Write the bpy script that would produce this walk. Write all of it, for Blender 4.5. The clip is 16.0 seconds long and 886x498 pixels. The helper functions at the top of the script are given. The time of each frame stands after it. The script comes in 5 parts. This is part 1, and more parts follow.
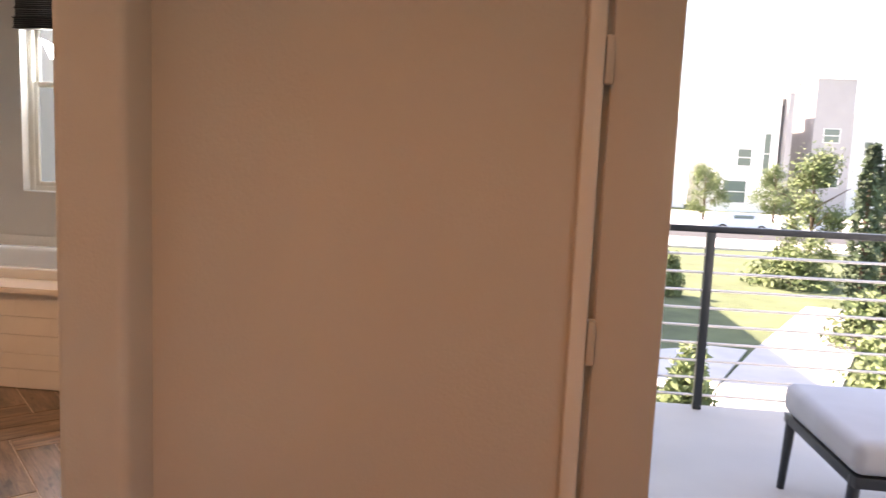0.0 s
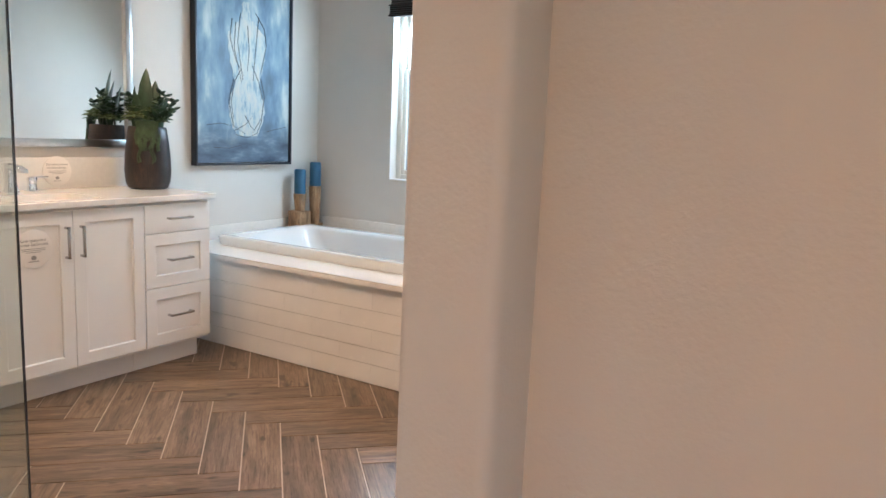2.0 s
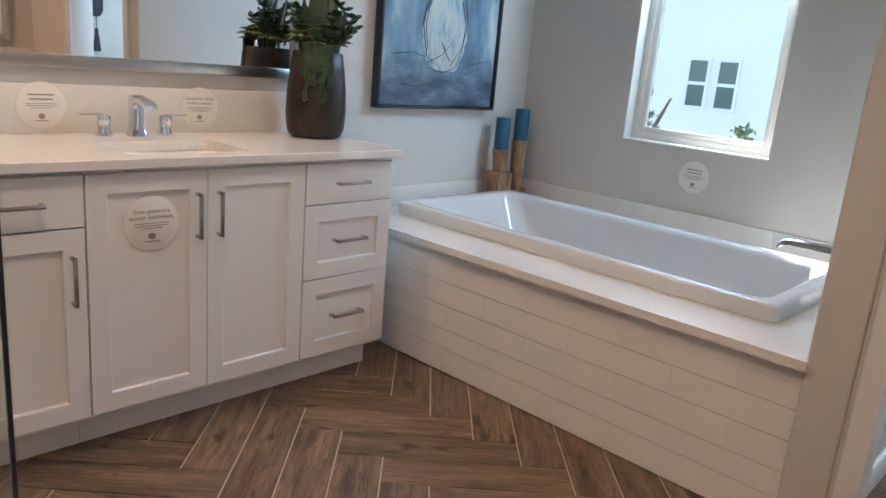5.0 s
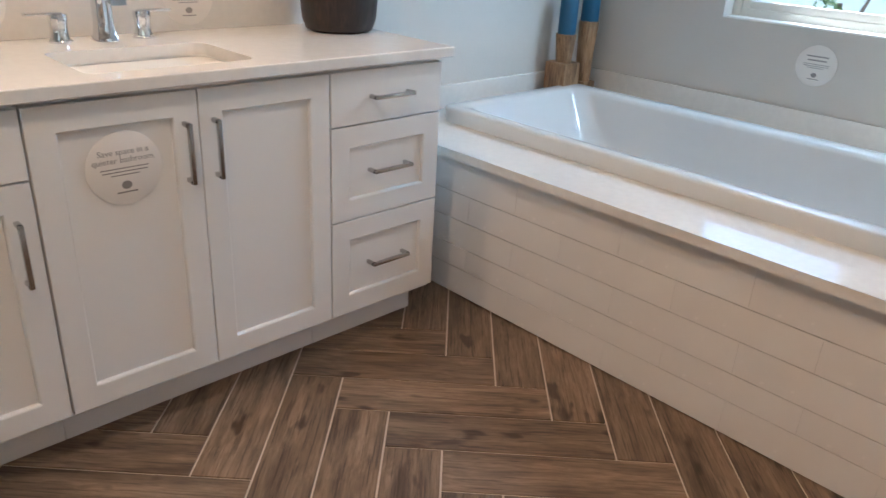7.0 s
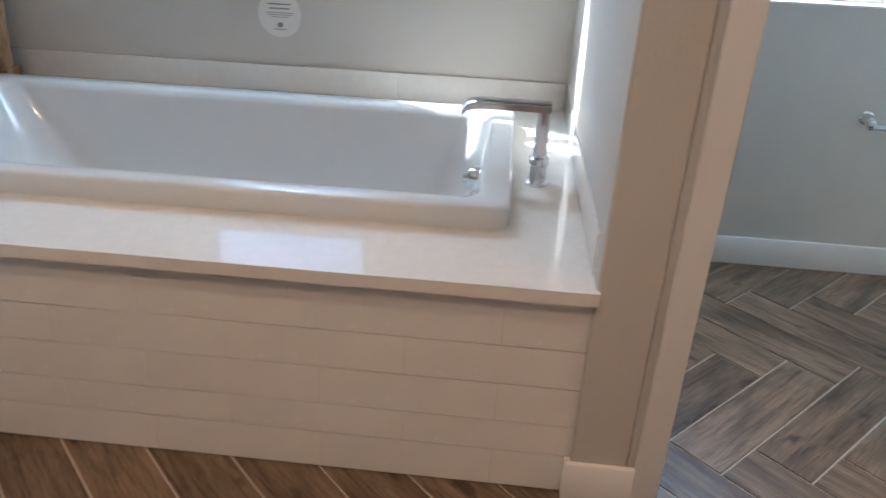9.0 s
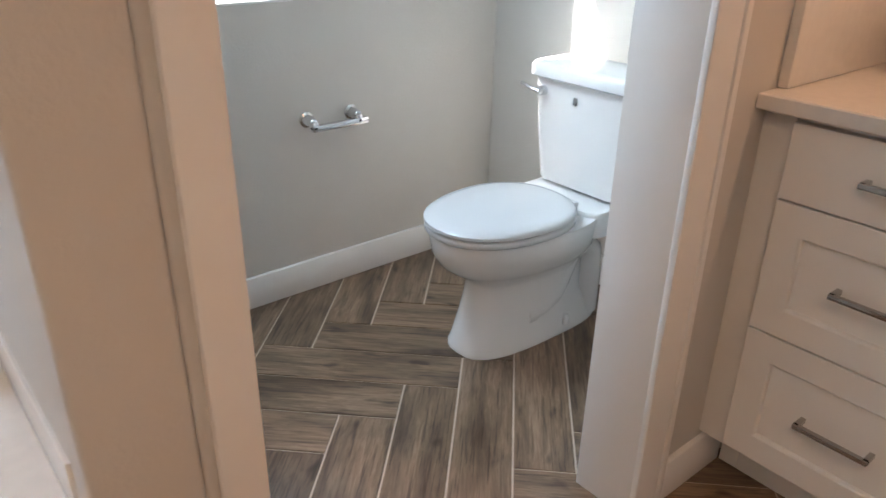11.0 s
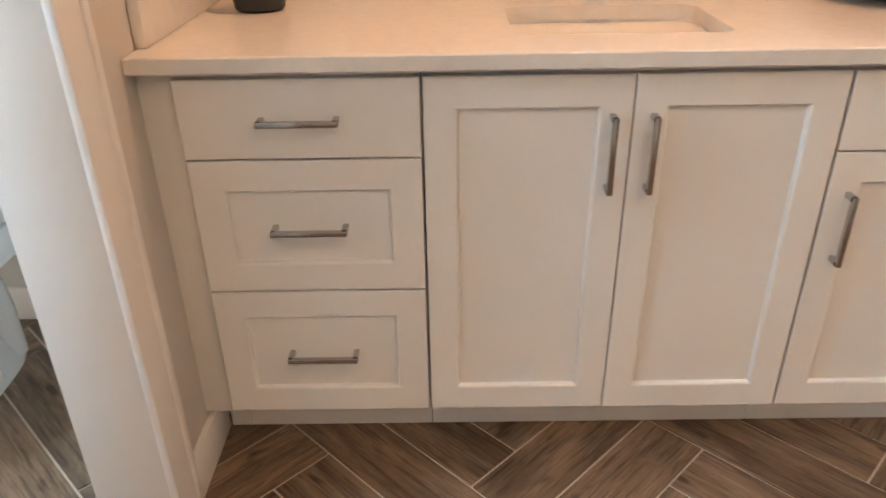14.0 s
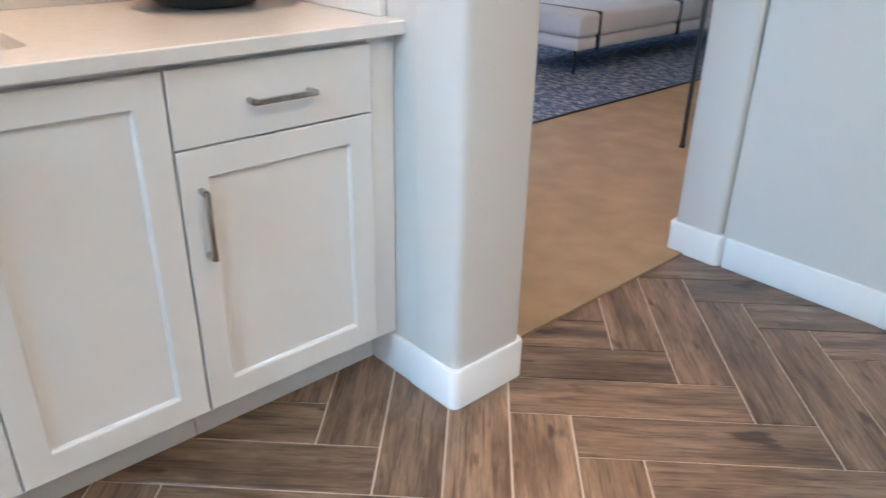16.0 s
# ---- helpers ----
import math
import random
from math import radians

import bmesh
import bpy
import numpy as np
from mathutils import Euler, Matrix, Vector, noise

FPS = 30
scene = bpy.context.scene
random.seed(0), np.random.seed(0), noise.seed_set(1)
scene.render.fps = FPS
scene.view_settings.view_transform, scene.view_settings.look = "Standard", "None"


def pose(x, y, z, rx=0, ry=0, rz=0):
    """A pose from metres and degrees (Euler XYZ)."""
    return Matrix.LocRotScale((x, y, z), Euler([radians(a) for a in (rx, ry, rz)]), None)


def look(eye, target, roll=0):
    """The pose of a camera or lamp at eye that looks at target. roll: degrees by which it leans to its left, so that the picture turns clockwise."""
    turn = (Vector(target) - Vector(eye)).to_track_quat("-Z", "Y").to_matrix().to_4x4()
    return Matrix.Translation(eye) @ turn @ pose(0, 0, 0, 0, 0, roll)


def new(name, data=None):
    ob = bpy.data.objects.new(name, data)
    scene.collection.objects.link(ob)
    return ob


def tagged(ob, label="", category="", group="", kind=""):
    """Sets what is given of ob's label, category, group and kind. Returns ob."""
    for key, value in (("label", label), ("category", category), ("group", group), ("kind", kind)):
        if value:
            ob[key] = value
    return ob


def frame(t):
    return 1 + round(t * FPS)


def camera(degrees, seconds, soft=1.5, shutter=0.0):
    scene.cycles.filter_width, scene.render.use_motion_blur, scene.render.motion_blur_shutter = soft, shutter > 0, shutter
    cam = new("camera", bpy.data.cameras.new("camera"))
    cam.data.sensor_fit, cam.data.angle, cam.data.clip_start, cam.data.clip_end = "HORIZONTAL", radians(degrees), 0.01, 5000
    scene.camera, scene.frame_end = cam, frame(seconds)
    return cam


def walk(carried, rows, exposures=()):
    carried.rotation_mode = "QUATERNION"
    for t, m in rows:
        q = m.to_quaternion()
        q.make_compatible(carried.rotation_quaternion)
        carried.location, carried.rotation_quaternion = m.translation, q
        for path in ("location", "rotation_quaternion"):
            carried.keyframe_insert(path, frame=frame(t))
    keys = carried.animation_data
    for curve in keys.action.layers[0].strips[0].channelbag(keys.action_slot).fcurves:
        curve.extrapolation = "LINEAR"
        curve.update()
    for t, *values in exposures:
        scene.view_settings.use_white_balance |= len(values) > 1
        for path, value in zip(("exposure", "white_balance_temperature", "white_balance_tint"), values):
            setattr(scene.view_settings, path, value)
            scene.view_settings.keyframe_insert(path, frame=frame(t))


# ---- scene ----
cam = camera(62.0, 16.0, shutter=0.2)
PATH = [
    (0, (0.122, 0.535, 1.315), (-0.073, 2.511, 1.076), 2.5),
    (0.5, (0.046, 0.692, 1.313), (-0.449, 2.612, 1.056), 2.2),
    (1, (-0.044, 0.846, 1.309), (-0.794, 2.68, 1.035), 2.3),
    (1.5, (-0.145, 1, 1.3), (-1.068, 2.75, 1.008), 2.2),
    (2, (-0.27, 1.164, 1.314), (-1.303, 2.848, 1.003), 2.5),
    (2.5, (-0.411, 1.341, 1.294), (-1.523, 2.971, 0.968), 2.7),
    (3, (-0.586, 1.497, 1.271), (-1.743, 3.092, 0.926), 2.9),
    (3.5, (-0.771, 1.617, 1.31), (-1.961, 3.179, 0.929), 3.6),
    (4, (-0.949, 1.73, 1.299), (-2.171, 3.259, 0.89), 4.1),
    (4.5, (-1.148, 1.871, 1.288), (-2.429, 3.345, 0.854), 4.3),
    (4.7, (-1.226, 1.909, 1.285), (-2.531, 3.356, 0.831), 4.5),
    (6.8, (-1.82, 2.332, 1.294), (-3.153, 3.599, 0.509), 3.6),
    (7, (-1.853, 2.353, 1.279), (-3.148, 3.642, 0.464), 3.3),
    (7.5, (-1.971, 2.443, 1.255), (-3.083, 3.862, 0.389), 3),
    (8, (-2.072, 2.532, 1.242), (-2.946, 4.098, 0.357), 2.5),
    (8.5, (-2.127, 2.648, 1.254), (-2.653, 4.353, 0.35), 2.6),
    (9, (-2.124, 2.795, 1.28), (-2.264, 4.58, 0.389), 2.7),
    (9.5, (-2.086, 2.903, 1.285), (-1.843, 4.687, 0.412), 2.7),
    (10, (-2.095, 3.096, 1.277), (-1.477, 4.796, 0.424), 2.5),
    (10.2, (-2.099, 3.178, 1.274), (-1.343, 4.823, 0.423), 2.4),
    (12.3, (-1.829, 3.574, 1.213), (-0.295, 4.461, 0.286), -2.2),
    (12.5, (-1.855, 3.593, 1.216), (-0.279, 4.386, 0.275), -2.5),
    (13, (-1.915, 3.596, 1.22), (-0.233, 4.129, 0.276), -2.1),
    (13.5, (-1.94, 3.561, 1.22), (-0.192, 3.834, 0.287), -1.7),
    (14, (-1.945, 3.52, 1.234), (-0.183, 3.535, 0.288), -1),
    (14.5, (-1.951, 3.483, 1.226), (-0.208, 3.21, 0.286), -0.3),
    (15, (-1.957, 3.427, 1.224), (-0.282, 2.876, 0.28), 0.2),
    (15.5, (-1.973, 3.38, 1.196), (-0.417, 2.51, 0.289), 0.6),
    (16, (-1.971, 3.316, 1.181), (-0.642, 2.099, 0.314), 1.1),
]
EXPOSURES = [(0, 2.33, 7900, 25), (0.7, 2.87, 6650, 14), (1.5, 3.1, 5850, 8), (2.3, 3.08, 5700, 8), (3.2, 2.75, 5500, 9), (4.7, 2.45, 5500, 9), (7, 2.65, 5300, 6), (8.2, 2.6, 5450, 8), (9.0, 2.3, 5500, 9), (9.5, 2.2, 5800, 11), (10.2, 2.3, 6000, 13), (12.5, 2.7, 6500, 19), (13.0, 2.7, 6650, 20), (13.6, 2.75, 6800, 20), (14.5, 3.2, 5350, 1), (15.2, 3.15, 4950, 1), (16, 3.25, 4850, 0)]
walk(cam, [(t, look(eye, target, roll)) for t, eye, target, roll in PATH], EXPOSURES)

# ---- world, sun and lamps ----
SUN_DIR = Vector((1.0, -0.45, -1.1)).normalized()
world = bpy.data.worlds.new("sky")
scene.world = world
world.use_nodes = True
wn = world.node_tree
sky = wn.nodes.new("ShaderNodeTexSky")
sky.sky_type = "NISHITA"
sky.sun_disc = False
sky.sun_elevation = math.asin(-SUN_DIR.z)
sky.sun_rotation = math.atan2(-SUN_DIR.x, -SUN_DIR.y)
wn.links.new(sky.outputs[0], wn.nodes["Background"].inputs[0])
wn.nodes["Background"].inputs[1].default_value = 0.15
sun_data = bpy.data.lights.new("sun", "SUN")
sun_data.energy, sun_data.angle, sun_data.color = 5.0, radians(0.6), (1.0, 0.95, 0.87)
sun = new("sun", sun_data)
sun.matrix_world = look((0, 0, 20), Vector((0, 0, 20)) + SUN_DIR)


def area_lamp(name, eye, target, w, h, watts, colour):
    d = bpy.data.lights.new(name, "AREA")
    d.shape, d.size, d.size_y, d.energy, d.color = "RECTANGLE", w, h, watts, colour
    ob = new(name, d)
    ob.matrix_world = look(eye, target)
    return ob


DAY = (0.66, 0.87, 1.0)
WARM = (1.0, 0.64, 0.38)
area_lamp("window_light", (-2.98, 5.52, 1.985), (-3.6, 3.3, 0.6), 0.64, 0.16, 2.8, DAY)
area_lamp("window_light", (-1.28, 5.52, 2.18), (-1.3, 3.7, 0.0), 0.64, 0.48, 4.4, DAY)
area_lamp("balcony_light", (0.86, 2.24, 1.2), (0.4, -2, 1.0), 0.95, 2.1, 0.4, DAY)
# unseen warm lamp, added to light the bedroom side of the walls
area_lamp("bedroom_fill_light", (3.85, -2.3, 1.5), (-0.6, 1.6, 1.0), 1.6, 1.2, 2.6, (1.0, 0.66, 0.38))

# ---- materials ----


def mat(name, colour, rough=0.5, metal=0.0):
    m = bpy.data.materials.new(name)
    m.use_nodes = True
    b = m.node_tree.nodes["Principled BSDF"]
    b.inputs["Base Color"].default_value = (*colour, 1)
    b.inputs["Roughness"].default_value = rough
    b.inputs["Metallic"].default_value = metal
    return m


def node(m, kind, **values):
    n = m.node_tree.nodes.new(kind)
    for key, value in values.items():
        n.inputs[key].default_value = value
    return n


def link(m, a, b):
    m.node_tree.links.new(a, b)


def bsdf(m):
    return m.node_tree.nodes["Principled BSDF"]


def coords(m, kind="Object", scale=(1, 1, 1)):
    tc = m.node_tree.nodes.new("ShaderNodeTexCoord")
    mp = m.node_tree.nodes.new("ShaderNodeMapping")
    mp.inputs["Scale"].default_value = scale
    link(m, tc.outputs[kind], mp.inputs[0])
    return mp.outputs[0]


def ramp(m, fac, stops):
    r = m.node_tree.nodes.new("ShaderNodeValToRGB")
    e = r.color_ramp.elements
    while len(e) < len(stops):
        e.new(0.5)
    for el, (p, c) in zip(e, stops):
        el.position, el.color = p, (*c, 1)
    link(m, fac, r.inputs[0])
    return r.outputs[0]


def noise_tex(m, vec, scale, detail=4, rough=0.55):
    n = node(m, "ShaderNodeTexNoise", Scale=scale, Detail=detail, Roughness=rough)
    link(m, vec, n.inputs["Vector"])
    return n.outputs["Fac"]


def bump(m, fac, strength, distance=0.002):
    b = node(m, "ShaderNodeBump", Strength=strength, Distance=distance)
    link(m, fac, b.inputs["Height"])
    link(m, b.outputs[0], bsdf(m).inputs["Normal"])


def mottled(name, colour, rough, spread=0.06, scale=3.0, grain=60.0, relief=0.15, distance=0.002, metal=0.0):
    """A surface with a slow drift of tone, a fine grain in its relief and slightly uneven gloss."""
    m = mat(name, colour, rough, metal)
    v = coords(m)
    lo = tuple(max(0, c * (1 - spread)) for c in colour)
    hi = tuple(min(1, c * (1 + spread)) for c in colour)
    link(m, ramp(m, noise_tex(m, v, scale), [(0.3, lo), (0.7, hi)]), bsdf(m).inputs["Base Color"])
    g = noise_tex(m, v, grain, 3)
    bump(m, g, relief, distance)
    r = node(m, "ShaderNodeMapRange", **{"To Min": max(0.02, rough - 0.06), "To Max": min(1, rough + 0.06)})
    link(m, noise_tex(m, v, scale * 4), r.inputs["Value"])
    link(m, r.outputs[0], bsdf(m).inputs["Roughness"])
    return m


M_WALL = mottled("wall_paint", (0.60, 0.575, 0.535), 0.6, 0.025, 1.2, 125, 0.3, 0.003)
M_CEIL = mottled("ceiling_paint", (0.8, 0.79, 0.77), 0.8, 0.02, 1.5, 90, 0.3, 0.002)
M_TRIM = mottled("trim_paint", (0.8, 0.79, 0.77), 0.35, 0.015, 2, 60, 0.05, 0.001)
M_CAB = mottled("cabinet_lacquer", (0.76, 0.75, 0.725), 0.38, 0.015, 2, 80, 0.04, 0.0008)
M_QUARTZ = mottled("quartz", (0.735, 0.715, 0.68), 0.09, 0.03, 40, 200, 0.01, 0.0005)
M_ACRYLIC = mottled("white_acrylic", (0.64, 0.655, 0.66), 0.1, 0.01, 3, 40, 0.01, 0.0005)
M_CERAMIC = mottled("white_ceramic", (0.82, 0.82, 0.81), 0.08, 0.01, 3, 30, 0.01, 0.0005)
M_WTILE = mottled("white_tile", (0.75, 0.73, 0.7), 0.25, 0.03, 5, 25, 0.12, 0.002)
M_GROUT_W = mottled("white_grout", (0.76, 0.74, 0.71), 0.85, 0.05, 20, 200, 0.4)
M_GROUT = mottled("beige_grout", (0.58, 0.49, 0.40), 0.9, 0.08, 12, 220, 0.4)
M_CHROME = mottled("chrome", (0.75, 0.76, 0.78), 0.08, 0.02, 6, 60, 0.01, 0.0003, 1.0)
M_NICKEL = mottled("polished_nickel", (0.46, 0.45, 0.44), 0.2, 0.04, 20, 90, 0.02, 0.0003, 1.0)
M_STEEL = mottled("brushed_steel", (0.55, 0.54, 0.53), 0.3, 0.05, 30, 150, 0.05, 0.0003, 1.0)
M_DARKMETAL = mottled("dark_metal", (0.045, 0.05, 0.055), 0.4, 0.1, 8, 90, 0.05, 0.0005, 0.6)
M_BLACK = mottled("black_frame", (0.012, 0.016, 0.025), 0.35, 0.15, 10, 90, 0.08, 0.0005)
M_CARPET = mottled("beige_carpet", (0.40, 0.295, 0.165), 0.95, 0.15, 5, 320, 1.0, 0.006)
M_STUCCO = mottled("white_stucco", (0.85, 0.84, 0.81), 0.9, 0.03, 0.6, 30, 0.5, 0.01)
# white stucco again, colour warmed to offset blue skylight on the shaded wall
M_STUCCO_WARMED = mottled("white_stucco_warmed", (0.86, 0.79, 0.70), 0.9, 0.03, 0.6, 30, 0.5, 0.01)
M_CONC = mottled("concrete", (0.5, 0.48, 0.45), 0.85, 0.08, 1.2, 60, 0.3, 0.003)
M_LAWN = mottled("lawn", (0.10, 0.125, 0.055), 0.95, 0.3, 0.8, 25, 1.0, 0.03)
M_SOIL = mottled("mulch", (0.10, 0.07, 0.05), 0.95, 0.3, 3, 20, 1.0, 0.03)
M_FABRIC = mottled("white_upholstery", (0.68, 0.66, 0.63), 0.9, 0.04, 4, 260, 0.6, 0.002)
M_SIGN = mottled("sign_card", (0.78, 0.75, 0.71), 0.6, 0.01, 5, 90, 0.03, 0.0004)
M_INK = mat("grey_ink", (0.26, 0.25, 0.245), 0.7)
M_CHARCOAL = mottled("charcoal_line", (0.045, 0.05, 0.06), 0.8, 0.3, 40, 90, 0.1, 0.0005)
M_VINYL = mottled("cream_vinyl", (0.72, 0.69, 0.62), 0.4, 0.02, 4, 40, 0.04, 0.0006)
M_LEAF = mottled("succulent_leaf", (0.022, 0.05, 0.022), 0.45, 0.35, 30, 90, 0.15, 0.001)
M_LEAF3 = mottled("pale_rosette_leaf", (0.12, 0.15, 0.05), 0.5, 0.3, 40, 90, 0.15, 0.001)
M_LEAF2 = mottled("rosette_leaf", (0.05, 0.085, 0.035), 0.5, 0.35, 30, 90, 0.15, 0.001)
M_TREE = mottled("tree_leaf", (0.13, 0.17, 0.06), 0.7, 0.5, 1.5, 20, 0.3, 0.01)
M_BARK = mottled("bark", (0.12, 0.08, 0.055), 0.9, 0.3, 8, 30, 0.8, 0.01)
M_BLUEWAX = mottled("blue_wax", (0.012, 0.085, 0.17), 0.5, 0.1, 12, 60, 0.15, 0.001)
M_ASPHALT = mottled("asphalt", (0.055, 0.055, 0.057), 0.9, 0.2, 1.0, 60, 0.6, 0.004)
M_CARPAINT = mottled("car_paint", (0.55, 0.57, 0.6), 0.25, 0.04, 1, 30, 0.02, 0.0004, 0.3)
M_RUBBER = mottled("rubber", (0.02, 0.02, 0.02), 0.8, 0.2, 8, 60, 0.2, 0.001)
M_DOORPAINT = mottled("door_paint", (0.62, 0.58, 0.53), 0.4, 0.02, 2, 60, 0.06, 0.0008)
# base colour lifted to hold the sky mirrored in the panes
M_DARKPANE = mat("dark_window_glass", (0.10, 0.14, 0.13), 0.05)
M_SIDING = mottled("grey_render", (0.36, 0.35, 0.35), 0.9, 0.04, 0.5, 20, 0.4, 0.01)
M_FROND = mottled("cypress_leaf", (0.06, 0.09, 0.042), 0.8, 0.5, 2.0, 20, 0.3, 0.01)


def wood(name, dark, mid, light, along=(1, 12, 12), rough=0.45, relief=0.2):
    """Grain that runs along one axis of the piece, with knots, each piece cut elsewhere out of the log."""
    m = mat(name, mid, rough)
    tc = m.node_tree.nodes.new("ShaderNodeTexCoord")
    info = m.node_tree.nodes.new("ShaderNodeObjectInfo")
    mul = node(m, "ShaderNodeVectorMath")
    mul.operation = "MULTIPLY_ADD"
    mul.inputs[1].default_value = (37.0, 11.0, 5.0)
    comb = m.node_tree.nodes.new("ShaderNodeCombineXYZ")
    for i in range(3):
        link(m, info.outputs["Random"], comb.inputs[i])
    link(m, comb.outputs[0], mul.inputs[0])
    link(m, tc.outputs["Object"], mul.inputs[2])
    mp = m.node_tree.nodes.new("ShaderNodeMapping")
    mp.inputs["Scale"].default_value = along
    link(m, mul.outputs[0], mp.inputs[0])
    warp = noise_tex(m, mul.outputs[0], 5, 2)
    add = node(m, "ShaderNodeVectorMath")
    add.operation = "MULTIPLY_ADD"
    add.inputs[1].default_value = (0.35, 0.35, 0.35)
    link(m, warp, add.inputs[0])
    link(m, mp.outputs[0], add.inputs[2])
    coarse = noise_tex(m, add.outputs[0], 2.2, 6, 0.65)
    fine = noise_tex(m, add.outputs[0], 11, 5, 0.7)
    mix = node(m, "ShaderNodeMix")
    mix.inputs[0].default_value = 0.36
    link(m, coarse, mix.inputs[2])
    link(m, fine, mix.inputs[3])
    col = ramp(m, mix.outputs[0], [(0.34, dark), (0.49, mid), (0.63, light)])
    spread = m.node_tree.nodes.new("ShaderNodeMapping")
    spread.inputs["Scale"].default_value = tuple(4.5 + 0.9 * a for a in along)
    link(m, mul.outputs[0], spread.inputs[0])
    knots = ramp(m, noise_tex(m, spread.outputs[0], 1.0, 2), [(0.635, (1, 1, 1)), (0.71, (0.3, 0.27, 0.25))])
    tone = node(m, "ShaderNodeMapRange", **{"To Min": 0.82, "To Max": 1.16})
    link(m, info.outputs["Random"], tone.inputs["Value"])
    long = m.node_tree.nodes.new("ShaderNodeMapping")
    long.inputs["Scale"].default_value = tuple(a * (1.6 if a < 5 else 0.7) for a in along)
    link(m, mul.outputs[0], long.inputs[0])
    drift = ramp(m, noise_tex(m, long.outputs[0], 1.3, 3), [(0.36, (0.55, 0.53, 0.52)), (0.50, (1, 1, 1))])
    streak = m.node_tree.nodes.new("ShaderNodeMapping")
    streak.inputs["Scale"].default_value = tuple(a * (2.2 if a < 5 else 5.5) for a in along)
    link(m, mul.outputs[0], streak.inputs[0])
    pores = ramp(m, noise_tex(m, streak.outputs[0], 2.0, 4, 0.6), [(0.36, (0.5, 0.47, 0.45)), (0.47, (1, 1, 1))])
    m1 = node(m, "ShaderNodeMix")
    m1.data_type, m1.blend_type = "RGBA", "MULTIPLY"
    m1.inputs[0].default_value = 1
    link(m, col, m1.inputs[6])
    link(m, knots, m1.inputs[7])
    for layer in (drift, pores):
        mk = node(m, "ShaderNodeMix")
        mk.data_type, mk.blend_type = "RGBA", "MULTIPLY"
        mk.inputs[0].default_value = 1
        link(m, m1.outputs[2], mk.inputs[6])
        link(m, layer, mk.inputs[7])
        m1 = mk
    m2 = node(m, "ShaderNodeVectorMath")
    m2.operation = "SCALE"
    link(m, m1.outputs[2], m2.inputs[0])
    link(m, tone.outputs[0], m2.inputs["Scale"])
    link(m, m2.outputs[0], bsdf(m).inputs["Base Color"])
    bump(m, mix.outputs[0], relief, 0.001)
    return m


M_PLANK = wood("wood_look_tile", (0.085, 0.056, 0.036), (0.182, 0.122, 0.077), (0.29, 0.205, 0.137), (1.3, 12, 12), 0.30, 0.3)
M_OAK = wood("candle_wood", (0.2, 0.11, 0.05), (0.34, 0.2, 0.1), (0.45, 0.3, 0.17), (16, 16, 2), 0.6)
M_VASE = wood("dark_wood_vase", (0.007, 0.004, 0.0035), (0.017, 0.0095, 0.0075), (0.045, 0.02, 0.013), (14, 14, 3), 0.42)

M_GLASS = mat("clear_glass", (0.97, 0.99, 0.98), 0.0)
bsdf(M_GLASS).inputs["Transmission Weight"].default_value = 1.0
bsdf(M_GLASS).inputs["IOR"].default_value = 1.05
M_SHOWERGLASS = mat("shower_glass", (0.8, 0.85, 0.83), 0.02, 1.0)
clear = M_SHOWERGLASS.node_tree.nodes.new("ShaderNodeBsdfTransparent")
clear.inputs[0].default_value = (0.97, 0.985, 0.98, 1)
blend = M_SHOWERGLASS.node_tree.nodes.new("ShaderNodeMixShader")
blend.inputs[0].default_value = 0.05
link(M_SHOWERGLASS, clear.outputs[0], blend.inputs[1])
link(M_SHOWERGLASS, bsdf(M_SHOWERGLASS).outputs[0], blend.inputs[2])
link(M_SHOWERGLASS, blend.outputs[0], M_SHOWERGLASS.node_tree.nodes["Material Output"].inputs[0])
# dark see-through sheet, added to dim daylight through the lower sashes
M_SCREEN = mat("dimming_screen", (0.05, 0.05, 0.05), 0.9)
see = M_SCREEN.node_tree.nodes.new("ShaderNodeBsdfTransparent")
mixed = M_SCREEN.node_tree.nodes.new("ShaderNodeMixShader")
mixed.inputs[0].default_value = 0.2
link(M_SCREEN, see.outputs[0], mixed.inputs[1])
link(M_SCREEN, bsdf(M_SCREEN).outputs[0], mixed.inputs[2])
link(M_SCREEN, mixed.outputs[0], M_SCREEN.node_tree.nodes["Material Output"].inputs[0])
M_MIRROR = mat("mirror_silver", (0.92, 0.93, 0.92), 0.01, 1.0)

# ---- mesh helpers ----


def box(bm, x0, x1, y0, y1, z0, z1, bevel=0.0, seg=2):
    r = bmesh.ops.create_cube(bm, size=1)
    vs = r["verts"]
    for v in vs:
        v.co = Vector(((x0 + x1) / 2 + v.co.x * (x1 - x0), (y0 + y1) / 2 + v.co.y * (y1 - y0), (z0 + z1) / 2 + v.co.z * (z1 - z0)))
    if bevel > 0:
        es = list({e for v in vs for e in v.link_edges})
        bmesh.ops.bevel(bm, geom=es, offset=bevel, segments=seg, affect="EDGES", profile=0.5)
    return bm


def boxes(*items, bevel=0.0, seg=2):
    bm = bmesh.new()
    for it in items:
        box(bm, *it, bevel=bevel, seg=seg)
    return bm


def loft(bm, loops, cap0=True, cap1=True, closed=True):
    """Skin through loops of equal length."""
    rings = [[bm.verts.new(p) for p in lp] for lp in loops]
    n = len(rings[0])
    for a, b in zip(rings, rings[1:]):
        for i in range(n if closed else n - 1):
            j = (i + 1) % n
            bm.faces.new((a[i], a[j], b[j], b[i]))
    if cap0:
        bm.faces.new(list(reversed(rings[0])))
    if cap1:
        bm.faces.new(rings[-1])
    return bm


